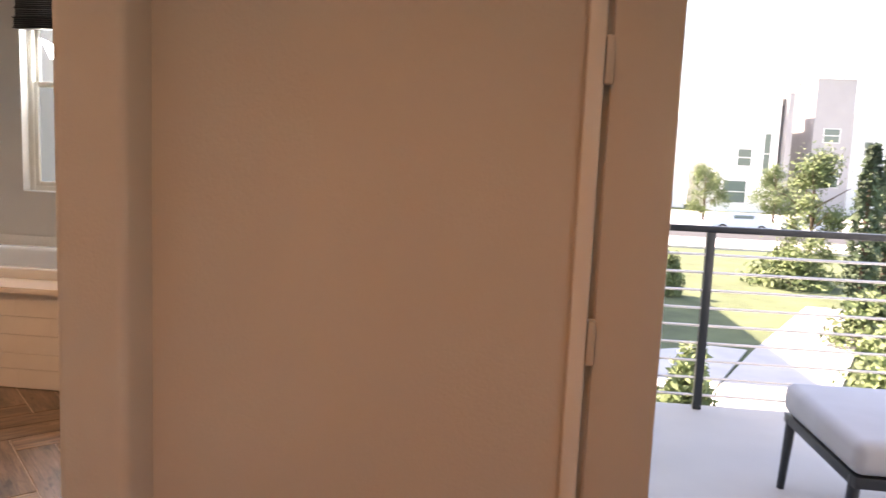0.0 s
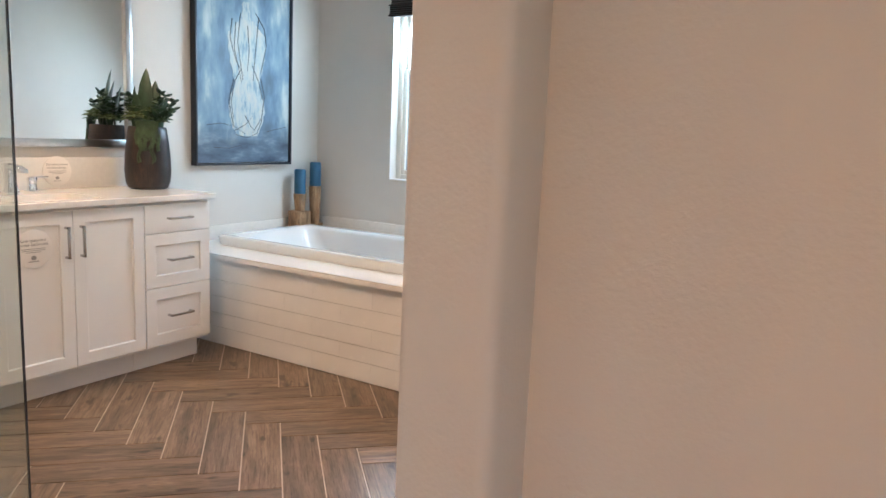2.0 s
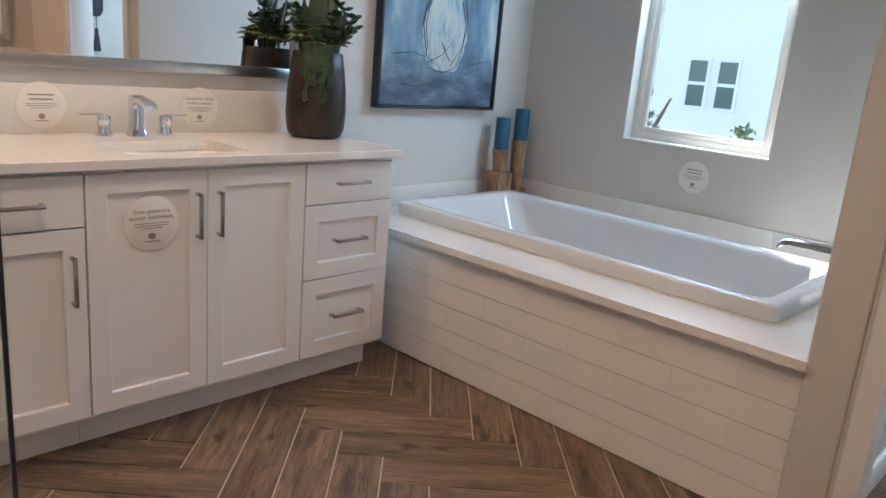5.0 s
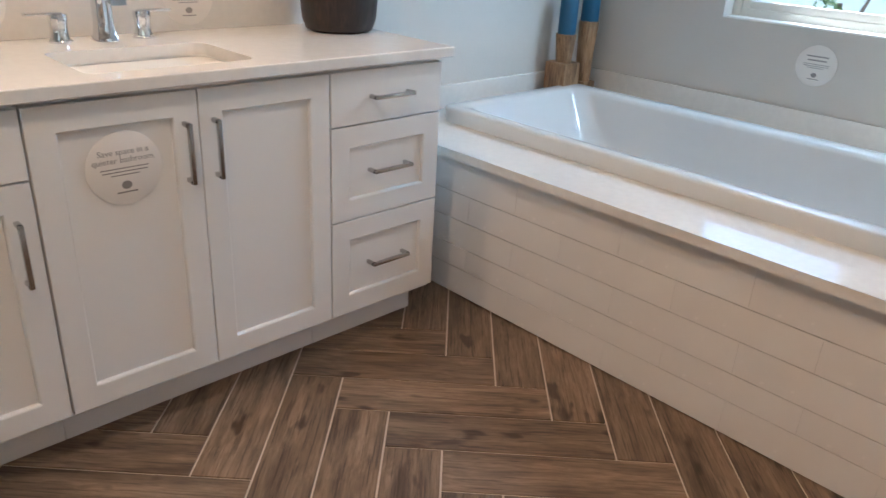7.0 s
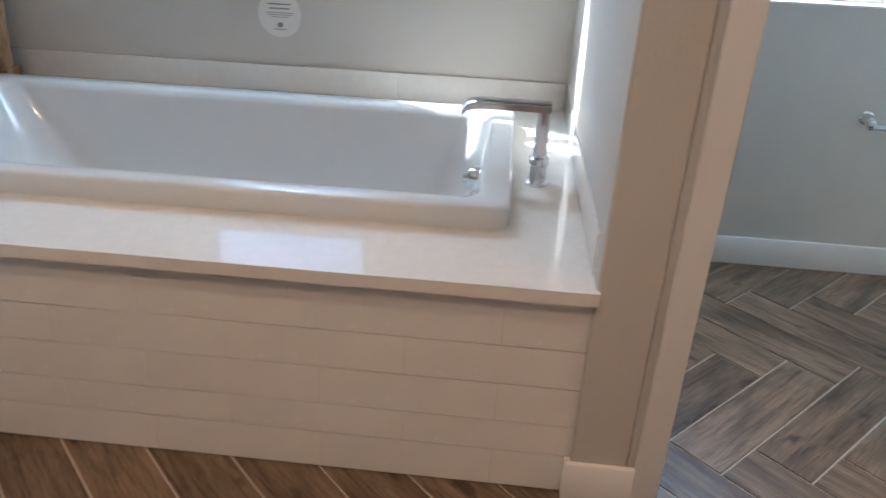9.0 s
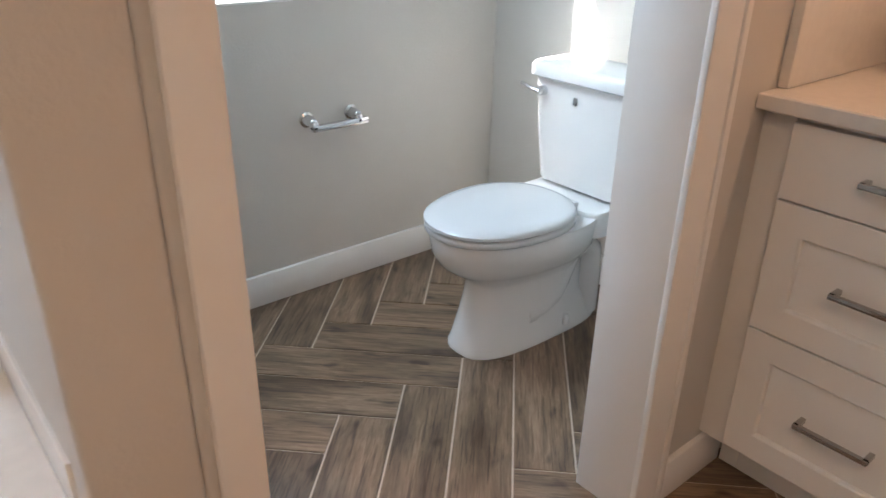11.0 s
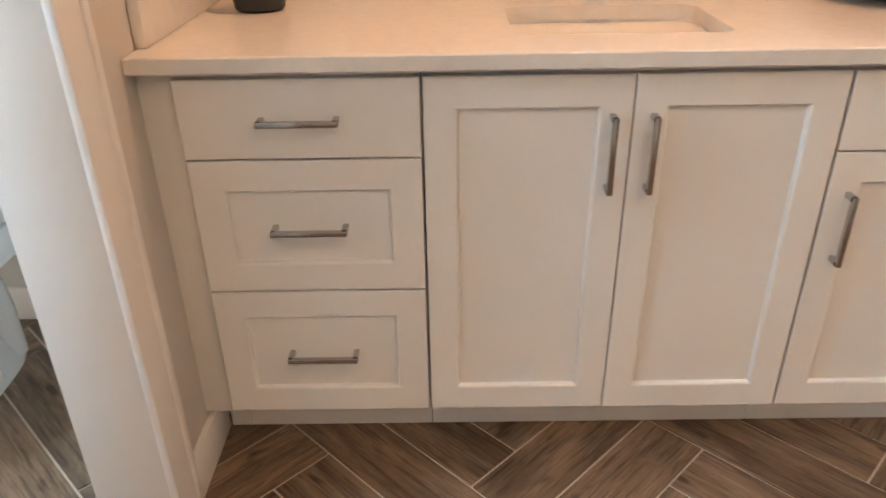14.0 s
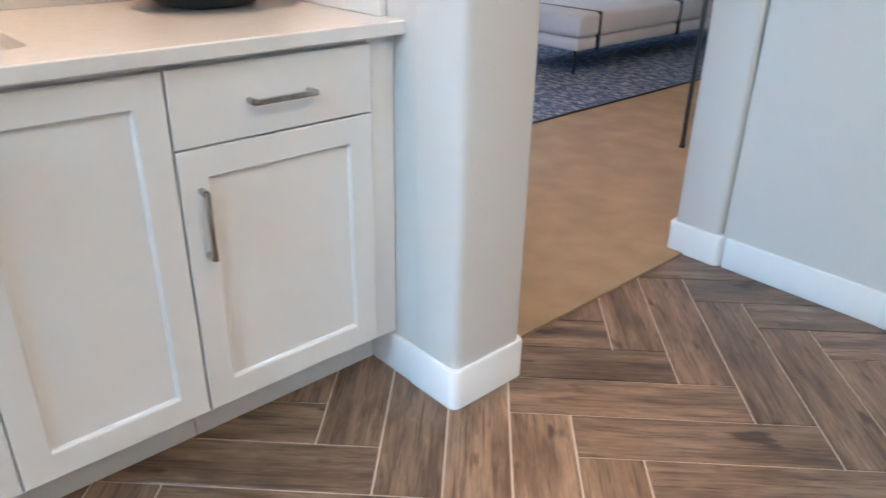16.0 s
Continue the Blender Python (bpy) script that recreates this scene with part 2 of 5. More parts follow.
def rrect(cx, cy, hx, hy, r, z, n=6):
    pts = []
    r = min(r, hx - 1e-4, hy - 1e-4)
    for qx, qy, a0 in ((1, 1, 0), (-1, 1, 90), (-1, -1, 180), (1, -1, 270)):
        for i in range(n + 1):
            a = radians(a0 + 90 * i / n)
            pts.append((cx + qx * (hx - r) + r * math.cos(a), cy + qy * (hy - r) + r * math.sin(a), z))
    return pts


def ring(cx, cy, rx, ry, z, n=28, power=2.0):
    pts = []
    for i in range(n):
        a = 2 * math.pi * i / n
        c, s = math.cos(a), math.sin(a)
        pts.append((cx + rx * math.copysign(abs(c) ** (2 / power), c), cy + ry * math.copysign(abs(s) ** (2 / power), s), z))
    return pts


def tube(bm, pts, radius, n=10, taper=1.0):
    """A round bar along a line of points."""
    pts = [Vector(p) for p in pts]
    loops = []
    for i, p in enumerate(pts):
        d = (pts[min(i + 1, len(pts) - 1)] - pts[max(i - 1, 0)]).normalized()
        a = d.orthogonal().normalized() if i == 0 else (a - d * a.dot(d)).normalized()
        b = d.cross(a)
        r = radius * (1 + (taper - 1) * i / max(1, len(pts) - 1))
        loops.append([p + (a * math.cos(2 * math.pi * k / n) + b * math.sin(2 * math.pi * k / n)) * r for k in range(n)])
    return loft(bm, loops)


def thing(name, loc, label="", category="", group="", kind=""):
    ob = new(name)
    ob.location = loc
    ob.empty_display_size = 0.1
    return tagged(ob, label, category, group, kind)


def part(name, bm, material, parent=None, label="", smooth=40):
    """Link a bmesh, given in world places, as one mesh object under a thing or a part."""
    bmesh.ops.recalc_face_normals(bm, faces=bm.faces)
    me = bpy.data.meshes.new(name)
    bm.to_mesh(me)
    bm.free()
    me.materials.append(material)
    if smooth:
        me.polygons.foreach_set("use_smooth", [True] * len(me.polygons))
        me.set_sharp_from_angle(angle=radians(smooth))
    ob = new(name, me)
    if parent is not None:
        ob.parent = parent
        ob.matrix_parent_inverse = parent.matrix_basis.inverted() if parent.parent is None else Matrix.Identity(4)
    if label:
        ob["label"] = label
    return ob


def solid(name, bm, material, label, category, kind="structure", smooth=40):
    return tagged(part(name, bm, material, None, "", smooth), label, category, "", kind)


# ---- structure ----
WL, EW, BACK, CEIL = -4.06, -0.05, 5.455, 2.74
WIN_Z0, WIN_Z1 = 0.968, 2.45
WINDOWS = ((-3.378, -2.615), (-1.65, -0.89))
T = 0.16
PAINTED = "warm off-white painted orange-peel drywall"

bm = bmesh.new()
xs = [WL - T] + [v for w in WINDOWS for v in w] + [EW + T]
for i in range(0, 6, 2):
    box(bm, xs[i], xs[i + 1], BACK, BACK + T, -0.1, CEIL)
for x0, x1 in WINDOWS:
    box(bm, x0, x1, BACK, BACK + T, -0.1, WIN_Z0)
    box(bm, x0, x1, BACK, BACK + T, WIN_Z1, CEIL)
solid("wall_north", bm, M_WALL, PAINTED + " wall with two window openings", "wall")
solid("wall_west", boxes((WL - T, WL, -0.6, BACK, -0.1, CEIL)), M_WALL, PAINTED + " wall behind the vanity", "wall")
solid("wall_east", boxes((EW, EW + T, 2.285, BACK, -0.1, CEIL)), M_WALL, PAINTED + " wall behind vanity and toilet", "wall")
# partition beside the tub, and the front of the toilet room with its cased opening
OPX0, OPX1, FY, TH, PF = -1.712, -0.893, 4.075, 0.145, 4.112
solid("partition_wall", boxes((-1.913, -1.785, PF, BACK - 0.002, -0.1, CEIL - 0.002), (-1.7865, OPX0 - 0.015, PF + 0.001, FY + TH, -0.1, CEIL - 0.002), bevel=0.008, seg=3), M_WALL, PAINTED + " partition between tub and toilet", "wall")
solid("wall_toilet", boxes((OPX1 + 0.015, EW, FY, FY + TH, -0.1, CEIL)), M_WALL, PAINTED + " wall between toilet and vanity", "wall")
solid("wall_over_toilet_door", boxes((OPX0 - 0.015, OPX1 + 0.015, FY, FY + TH, 2.07, CEIL)), M_WALL, PAINTED + " above the toilet opening", "wall")
# pier between vanity and the way to the bedroom, with rounded corners
bm = bmesh.new()
loft(bm, [rrect(-0.793, 2.145, 0.082, 0.119, 0.022, z, 6) for z in (-0.1, CEIL)])
solid("wall_pier", bm, M_WALL, PAINTED + " wall end with bullnose corners", "wall")
solid("wall_south", boxes((-0.77, 0.245, 2.148, 2.262, -0.1, CEIL)), M_WALL, PAINTED + " wall between bedroom and vanity", "wall")
bm = bmesh.new()
loft(bm, [rrect(-0.79, 0.31, 0.09, 0.685, 0.02, z, 5) for z in (-0.1, CEIL)])
solid("wall_jamb", bm, M_WALL, PAINTED + " wall at the bedroom opening", "wall")
solid("wall_over_opening", boxes((-0.85, -0.72, 0.98, 2.11, 2.45, CEIL)), M_WALL, PAINTED + " header over the bedroom opening", "wall")
solid("wall_hall", boxes((-1.46, -0.89, 0.84, 0.985, -0.1, CEIL), (-2.18, -1.46, 0.84, 0.985, 2.08, CEIL), (-2.33, -2.18, 0.84, 0.985, -0.1, CEIL)), M_WALL, PAINTED + " wall with the closet door", "wall")
solid("wall_shower", boxes((WL, -2.18, -0.75, -0.6, -0.1, CEIL), (-2.33, -2.18, -0.6, 0.84, -0.1, CEIL)), M_WALL, PAINTED + " shower wall", "wall")
solid("ceiling", boxes((WL - T, EW + T, 2.28, BACK + T, CEIL, CEIL + 0.12), (WL - T, 4.1, -4.3, 2.28, CEIL, CEIL + 0.12)), M_CEIL, "white painted flat ceiling", "ceiling")
# bedroom shell
solid("wall_bedroom_south", boxes((-0.69, 4.1, -4.3, -4.14, -0.1, CEIL)), M_WALL, PAINTED + " bedroom wall", "wall")
solid("wall_bedroom_west", boxes((-0.89, -0.69, -4.3, -0.36, -0.1, CEIL)), M_WALL, PAINTED + " bedroom wall", "wall")
# unseen opening, placed to shape the light on the bedroom wall
solid("wall_bedroom_east", boxes((3.95, 4.1, -4.14, -3.2, -0.1, CEIL), (3.95, 4.1, -1.4, 2.11, -0.1, CEIL), (3.95, 4.1, -3.2, -1.4, -0.1, 0.9), (3.95, 4.1, -3.2, -1.4, 2.2, CEIL)), M_WALL, PAINTED + " bedroom wall with an unseen opening added for light", "wall")
solid("wall_balcony", boxes((1.42, 4.1, 2.11, 2.285, -0.1, CEIL), (0.24, 1.42, 2.11, 2.285, 2.36, CEIL)), M_WALL, PAINTED + " bedroom wall beside the balcony door", "wall")
solid("carpet", boxes((-0.76, 3.95, -4.14, 2.11, -0.09, 0.006)), M_CARPET, "beige cut-pile bedroom carpet", "carpet")
solid("subfloor", boxes((WL, EW, -0.6, BACK, -0.12, -0.0035)), M_GROUT, "beige grout bed under the tiles", "floor")

# baseboards
BB = 0.112


def baseboard(items, label="white painted baseboard"):
    return solid("baseboard", boxes(*[(a, b, c, d, 0.0, BB) for a, b, c, d in items], bevel=0.004), M_TRIM, label, "baseboard")


baseboard([(-1.785, EW - 0.001, BACK - 0.016, BACK)], "white painted baseboard behind the toilet")
baseboard([(-1.785, -1.769, FY + TH, BACK - 0.017)], "white painted baseboard along the partition")
baseboard([(EW - 0.016, EW, FY + TH + 0.001, BACK - 0.018)])
baseboard([(-1.927, -1.766, PF - 0.014, PF), (-1.927, -1.913, PF, 4.127)], "white painted baseboard at the partition end")
baseboard([(-0.788, -0.55, FY - 0.016, FY)], "white painted baseboard beside the vanity")
bm = bmesh.new()
loft(bm, [rrect(-0.793, 2.145, 0.082 + o, 0.119 + o, 0.026, z, 6) for o, z in ((0.012, 0.0), (0.012, BB - 0.006), (0.009, BB), (0.0, BB))])
box(bm, -0.72, -0.545, 2.262, 2.2745, 0, BB, 0.003)
solid("baseboard", bm, M_TRIM, "white painted baseboard wrapping the wall end", "baseboard")
bm = bmesh.new()
loft(bm, [rrect(-0.79, 0.31, 0.09 + o, 0.685 + o, 0.024, z, 5) for o, z in ((0.016, 0.0), (0.016, BB - 0.006), (0.012, BB), (0.0, BB))])
solid("baseboard", bm, M_TRIM, "white painted baseboard round the jamb", "baseboard")
baseboard([(-1.43, -0.907, 0.985, 1.001)], "white painted baseboard of the hall wall")


def casing(name, x0, x1, y, thick, z1, side, label):
    """A moulded door casing: a flat board with a raised outer bead."""
    bm = bmesh.new()
    box(bm, x0, x1, y - thick, y, 0, z1, 0.003)
    if side:
        a, b = (x1 - 0.018, x1) if side > 0 else (x0, x0 + 0.018)
        box(bm, a, b, y - thick - 0.006, y - thick + 0.004, 0, z1, 0.003)
    return solid(name, bm, M_TRIM, label, "trim")


casing("trim", OPX0 - 0.058, OPX0 + 0.002, PF + 0.001, 0.016, 2.12, 0, "white painted door casing at the partition")
casing("trim", OPX1 - 0.002, OPX1 + 0.094, FY, 0.016, 2.12, 1, "white painted moulded door casing")
solid("trim", boxes((OPX0 - 0.016, OPX0, PF + 0.0015, FY + TH + 0.004, 0, 2.07), bevel=0.002), M_TRIM, "white painted door jamb lining", "trim")
solid("trim", boxes((OPX1, OPX1 + 0.0155, FY - 0.002, FY + TH + 0.004, 0, 2.07), bevel=0.002), M_TRIM, "white painted door jamb lining", "trim")
solid("trim", boxes((OPX0, OPX1, FY - 0.004, FY + TH + 0.003, 2.05, 2.068), bevel=0.002), M_TRIM, "white painted door head lining", "trim")
solid("trim", boxes((-1.53, -1.43, 0.985, 1.003, 0, 2.12), bevel=0.003), M_TRIM, "white painted closet door casing", "trim")
solid("door_closet", boxes((-2.18, -1.475, 0.91, 0.95, 0.004, 2.07), bevel=0.003), M_TRIM, "white painted closed closet door", "door")


# windows
def window(x0, x1, label):
    w = thing("window_1" if x0 < -2 else "window_2", (x0, BACK, WIN_Z0), label, "window", "", "structure")
    fy0, fy1, f = BACK + 0.075, BACK + 0.135, 0.038
    part("window_frame", boxes((x0, x0 + f, fy0, fy1, WIN_Z0, WIN_Z1), (x1 - f, x1, fy0, fy1, WIN_Z0, WIN_Z1), (x0 + f, x1 - f, fy0, fy1, WIN_Z0, WIN_Z0 + f), (x0 + f, x1 - f, fy0, fy1, WIN_Z1 - f, WIN_Z1), bevel=0.004), M_VINYL, w)
    mid, s = 1.725, 0.032
    a, b = x0 + f, x1 - f
    for k, (z0, z1, y) in enumerate(((WIN_Z0 + f, mid + 0.018, fy0 + 0.006), (mid - 0.018, WIN_Z1 - f, fy0 + 0.03))):
        sash = part("sash", boxes((a, a + s, y, y + 0.024, z0, z1), (b - s, b, y, y + 0.024, z0, z1), (a + s, b - s, y, y + 0.024, z0, z0 + s), (a + s, b - s, y, y + 0.024, z1 - s, z1), bevel=0.003), M_VINYL, w)
        p = part("pane", boxes((a + s, b - s, y + 0.010, y + 0.014, z0 + s, z1 - s)), M_GLASS, sash)
        p.visible_shadow = False
    part("latch", boxes(((a + b) / 2 - 0.025, (a + b) / 2 + 0.025, fy0 - 0.012, fy0 + 0.006, mid + 0.018, mid + 0.03), ((a + b) / 2 - 0.008, (a + b) / 2 + 0.03, fy0 - 0.016, fy0 - 0.006, mid + 0.03, mid + 0.038), bevel=0.003), M_VINYL, w)
    part("dimming_screen", boxes((a - 0.006, b + 0.006, fy1 - 0.012, fy1 - 0.0115, WIN_Z0 + f - 0.004, mid + 0.01)), M_SCREEN, w, "fine grey unseen insect screen, added to dim the lower sash")
    part("window_sill", boxes((x0, x1, BACK - 0.003, fy0, WIN_Z0 - 0.002, WIN_Z0 + 0.006), bevel=0.002), M_TRIM, w)
    return w


window(*WINDOWS[0], "cream vinyl single-hung window over the tub")
window(*WINDOWS[1], "cream vinyl single-hung window beside the toilet")

# ---- vanities ----


def text_mesh(body, size, m, material, name, parent):
    """Lettering in the built-in font, as a thin raised mesh at the pose m."""
    cu = bpy.data.curves.new(name, "FONT")
    cu.body, cu.size, cu.align_x, cu.align_y, cu.extrude = body, size, "CENTER", "CENTER", 0.0002
    cu.resolution_u = 3
    tmp = new(name, cu)
    bpy.context.view_layer.update()
    me = bpy.data.meshes.new_from_object(tmp.evaluated_get(bpy.context.evaluated_depsgraph_get()))
    bpy.data.objects.remove(tmp)
    me.transform(m)
    me.materials.clear()
    me.materials.append(material)
    ob = new(name, me)
    ob.parent = parent
    ob.matrix_parent_inverse = parent.matrix_basis.inverted()
    return ob


def pull(a, b, out, cab):
    """A square bar pull from a to b that stands off along out."""
    a, b, out = Vector(a), Vector(b), Vector(out)
    bm = bmesh.new()
    h = 0.0055

    def bar(p, q):
        lo = [min(p[i], q[i]) - h for i in range(3)]
        hi = [max(p[i], q[i]) + h for i in range(3)]
        box(bm, lo[0], hi[0], lo[1], hi[1], lo[2], hi[2], 0.0015)

    bar(a + out * 0.028, b + out * 0.028)
    bar(a, a + out * 0.026)
    bar(b, b + out * 0.026)
    return part("handle", bm, M_NICKEL, cab, "polished nickel bar handle")


class Side:
    """A wall of cabinets: front plane x, facing +x or -x."""

    def __init__(self, front, out, wall):
        self.front, self.out, self.wall = front, out, wall

    def span(self, d0, d1):
        a, b = self.front + self.out * d0, self.front + self.out * d1
        return min(a, b), max(a, b)


def front_panel(side, name, y0, y1, z0, z1, cab, shaker=True, stile=0.058):
    bm = bmesh.new()

    def rect(inset, d):
        x = side.front + side.out * d
        return [(x, y0 + inset, z0 + inset), (x, y1 - inset, z0 + inset), (x, y1 - inset, z1 - inset), (x, y0 + inset, z1 - inset)]

    prof = [(0, -0.02), (0, -0.0018), (0.0006, -0.0006), (0.0018, 0.0)]
    if shaker:
        prof += [(stile, 0.0), (stile + 0.0035, -0.0025), (stile + 0.0055, -0.0105)]
    loft(bm, [rect(*p) for p in prof])
    return part(name, bm, M_CAB, cab, smooth=25)


def cabinet(side, y0, y1, kind, label):
    g = 0.0028
    cab = thing("vanity_cabinet", ((side.front + side.wall) / 2, (y0 + y1) / 2, 0), label, "cabinet", "bathroom vanity cabinets")
    a, b = sorted((side.front - side.out * 0.021, side.wall + side.out * 0.002))
    part("body", boxes((a, b, y0 + 0.0015, y1 - 0.0015, 0.125, 0.896), bevel=0.001), M_CAB, cab)
    ta, tb = sorted((side.front - side.out * 0.115, side.wall + side.out * 0.004))
    part("toe_kick", boxes((ta, tb, y0 + 0.001, y1 - 0.001, 0.0, 0.124)), M_CAB, cab)
    zb, zt = 0.142, 0.889
    out = (side.out, 0, 0)
    f = side.front
    yc = (y0 + y1) / 2
    if kind == "drawers":
        for k, (z0, z1) in enumerate(((0.7395, zt), (0.4545, 0.7355), (zb, 0.4505))):
            d = front_panel(side, "drawer_front", y0 + g, y1 - g, z0, z1, cab, k > 0, 0.06)
            zc = (z0 + z1) / 2 + (0.0 if k == 0 else 0.002)
            pull((f, yc - 0.068, zc), (f, yc + 0.068, zc), out, d)
    elif kind == "doors":
        for u0, u1, hy in ((y0 + g, yc - g / 2, yc - 0.037), (yc + g / 2, y1 - g, yc + 0.037)):
            d = front_panel(side, "door", u0, u1, zb, zt, cab)
            pull((f, hy, 0.675), (f, hy, 0.812), out, d)
    else:
        d = front_panel(side, "drawer_front", y0 + g, y1 - g, 0.7395, zt, cab, False)
        pull((f, yc - 0.068, 0.812), (f, yc + 0.068, 0.812), out, d)
        d = front_panel(side, "door", y0 + g, y1 - g, zb, 0.7355, cab)
        hy = y1 - 0.042
        pull((f, hy, 0.515), (f, hy, 0.652), out, d)
    return cab


LEFT = Side(-3.482, 1, WL)
RIGHT = Side(-0.663, -1, EW)
WHITE_CAB = "white shaker vanity "
cabinet(LEFT, 3.514, 3.928, "drawers", WHITE_CAB + "drawer unit next to the tub")
cabinet(LEFT, 2.755, 3.514, "doors", WHITE_CAB + "sink unit with two doors and a round sign")
cabinet(LEFT, 2.385, 2.755, "mixed", WHITE_CAB + "unit with one drawer over a door")
cabinet(RIGHT, 3.565, 4.009, "drawers", WHITE_CAB + "drawer unit beside the toilet wall")
cabinet(RIGHT, 2.803, 3.565, "doors", WHITE_CAB + "sink unit with two doors")
cabinet(RIGHT, 2.341, 2.803, "mixed", WHITE_CAB + "unit, drawer over door, beside the pier")
solid("filler", boxes((-0.643, -0.58, 4.010, FY, 0.125, 0.896), bevel=0.001), M_CAB, "white painted cabinet filler strip at the wall", "filler", "structure")
solid("filler", boxes((-0.643, -0.58, 2.264, 2.340, 0.125, 0.896), bevel=0.001), M_CAB, "white painted cabinet filler strip at the pier", "filler", "structure")
solid("toe_board", boxes((-0.548, -0.536, 2.276, 2.341, 0.0, 0.124), (-0.548, -0.536, 4.010, FY - 0.018, 0.0, 0.124)), M_CAB, "white painted toe board", "trim", "structure")


def worktop(side, y0, y1, sy, sx, label, splash_y, splash_z):
    """A quartz slab with a sink cut-out, its backsplash and the sink below it."""
    fx = side.front + side.out * 0.024
    wx = side.wall + side.out * 0.001
    z0, z1 = 0.903, 0.934
    hx, hy = 0.145, 0.208
    n = 6
    hole = rrect(sx, sy, hx, hy, 0.03, z1, n)
    a, b = min(fx, wx), max(fx, wx)
    top = thing("worktop", ((a + b) / 2, sy, z0), label, "worktop")
    bm = bmesh.new()
    e = 0.003
    # the outer rim as a ring with as many points as the hole, so that one skin joins the two
    m = len(hole)

    def rim(inset, z):
        pts = []
        corners = [(b - inset, y1 - inset), (a + inset, y1 - inset), (a + inset, y0 + inset), (b - inset, y0 + inset)]
        for c in corners:
            pts += [(c[0], c[1], z)] * 1
        return pts

    def skin(outer, inner):
        vo = [bm.verts.new(p) for p in outer]
        vi = [bm.verts.new(p) for p in inner]
        per = n + 1
        for c in range(4):
            for k in range(n):
                bm.faces.new((vo[c], vi[c * per + k], vi[c * per + k + 1]))
            d = (c + 1) % 4
            bm.faces.new((vo[c], vi[c * per + n], vi[(d * per) % m], vo[d]))
        return vo, vi

    vo1, vi1 = skin(rim(e, z1), hole)
    vo0, vi0 = skin(rim(e, z0), [(x, y, z0) for x, y, z in hole])
    mids = [[bm.verts.new(p) for p in rim(0, z)] for z in (z1 - e, z0 + e)]
    for A, B in ((vo1, mids[0]), (mids[0], mids[1]), (mids[1], vo0), (vi1, vi0)):
        for i in range(len(A)):
            j = (i + 1) % len(A)
            bm.faces.new((A[i], A[j], B[j], B[i]))
    part("slab", bm, M_QUARTZ, top, smooth=30)
    sa, sb = sorted((wx, wx + side.out * 0.02))
    part("backsplash", boxes((sa, sb, splash_y[0], splash_y[1], z1, splash_z), bevel=0.002), M_QUARTZ, top)
    sink = thing("sink", (sx, sy, 0.774), "white ceramic undermount sink set in quartz", "sink")
    bm = bmesh.new()
    loft(bm, [rrect(sx, sy, hx + 0.012 - o, hy + 0.012 - o, 0.05, z, 6) for o, z in ((-0.012, 0.9025), (-0.012, 0.884), (0.0, 0.784), (0.03, 0.759), (0.09, 0.756), (0.09, 0.766), (0.04, 0.77), (0.022, 0.794), (0.008, 0.884), (0.006, 0.9025))], False, False)
    part("basin", bm, M_CERAMIC, sink)
    part("basin_floor", boxes((sx - hx + 0.07, sx + hx - 0.07, sy - hy + 0.07, sy + hy - 0.07, 0.756, 0.7535)), M_CERAMIC, sink)
    bm = bmesh.new()
    loft(bm, [ring(sx, sy, r, r, z, 20) for r, z in ((0.03, 0.767), (0.03, 0.771), (0.022, 0.772), (0.02, 0.77))])
    part("drain", bm, M_CHROME, sink, "chrome drain")
    return top


def lever_handle(fx, fy, out, swing, tap):
    bm = bmesh.new()
    loft(bm, [ring(fx, fy, r, r, z, 20) for r, z in ((0.03, 0.934), (0.03, 0.938), (0.024, 0.942), (0.021, 0.964), (0.022, 0.982), (0.025, 0.999), (0.023, 1.006))])
    h = part("tap_handle", bm, M_CHROME, tap)
    part("lever", boxes((fx - 0.009, fx + 0.009, min(fy - 0.012 * swing, fy + swing * 0.082), max(fy - 0.012 * swing, fy + swing * 0.082), 1.002, 1.01), bevel=0.003), M_CHROME, h)


def faucet(side, fx, fy, label):
    tap = thing("faucet", (fx, fy, 0.934), label, "faucet")
    o = side.out
    bm = bmesh.new()
    loft(bm, [rrect(fx, fy, h, h, 0.006, z, 4) for h, z in ((0.028, 0.934), (0.027, 0.944), (0.024, 0.949), (0.021, 0.984), (0.021, 1.074), (0.020, 1.078))])
    part("body", bm, M_CHROME, tap)
    sec = []
    for d, zc, hz in ((-0.016, 1.064, 0.014), (0.03, 1.065, 0.012), (0.08, 1.06, 0.0105), (0.112, 1.05, 0.010), (0.122, 1.044, 0.007)):
        x = fx + o * d
        sec.append([(x, fy - 0.02, zc - hz), (x, fy + 0.02, zc - hz), (x, fy + 0.02, zc + hz * 0.6), (x, fy + 0.014, zc + hz), (x, fy - 0.014, zc + hz), (x, fy - 0.02, zc + hz * 0.6)])
    bm = bmesh.new()
    loft(bm, sec)
    part("spout", bm, M_CHROME, tap)
    lever_handle(fx - o * 0.01, fy - 0.11, o, -1, tap)
    lever_handle(fx - o * 0.01, fy + 0.11, o, 1, tap)


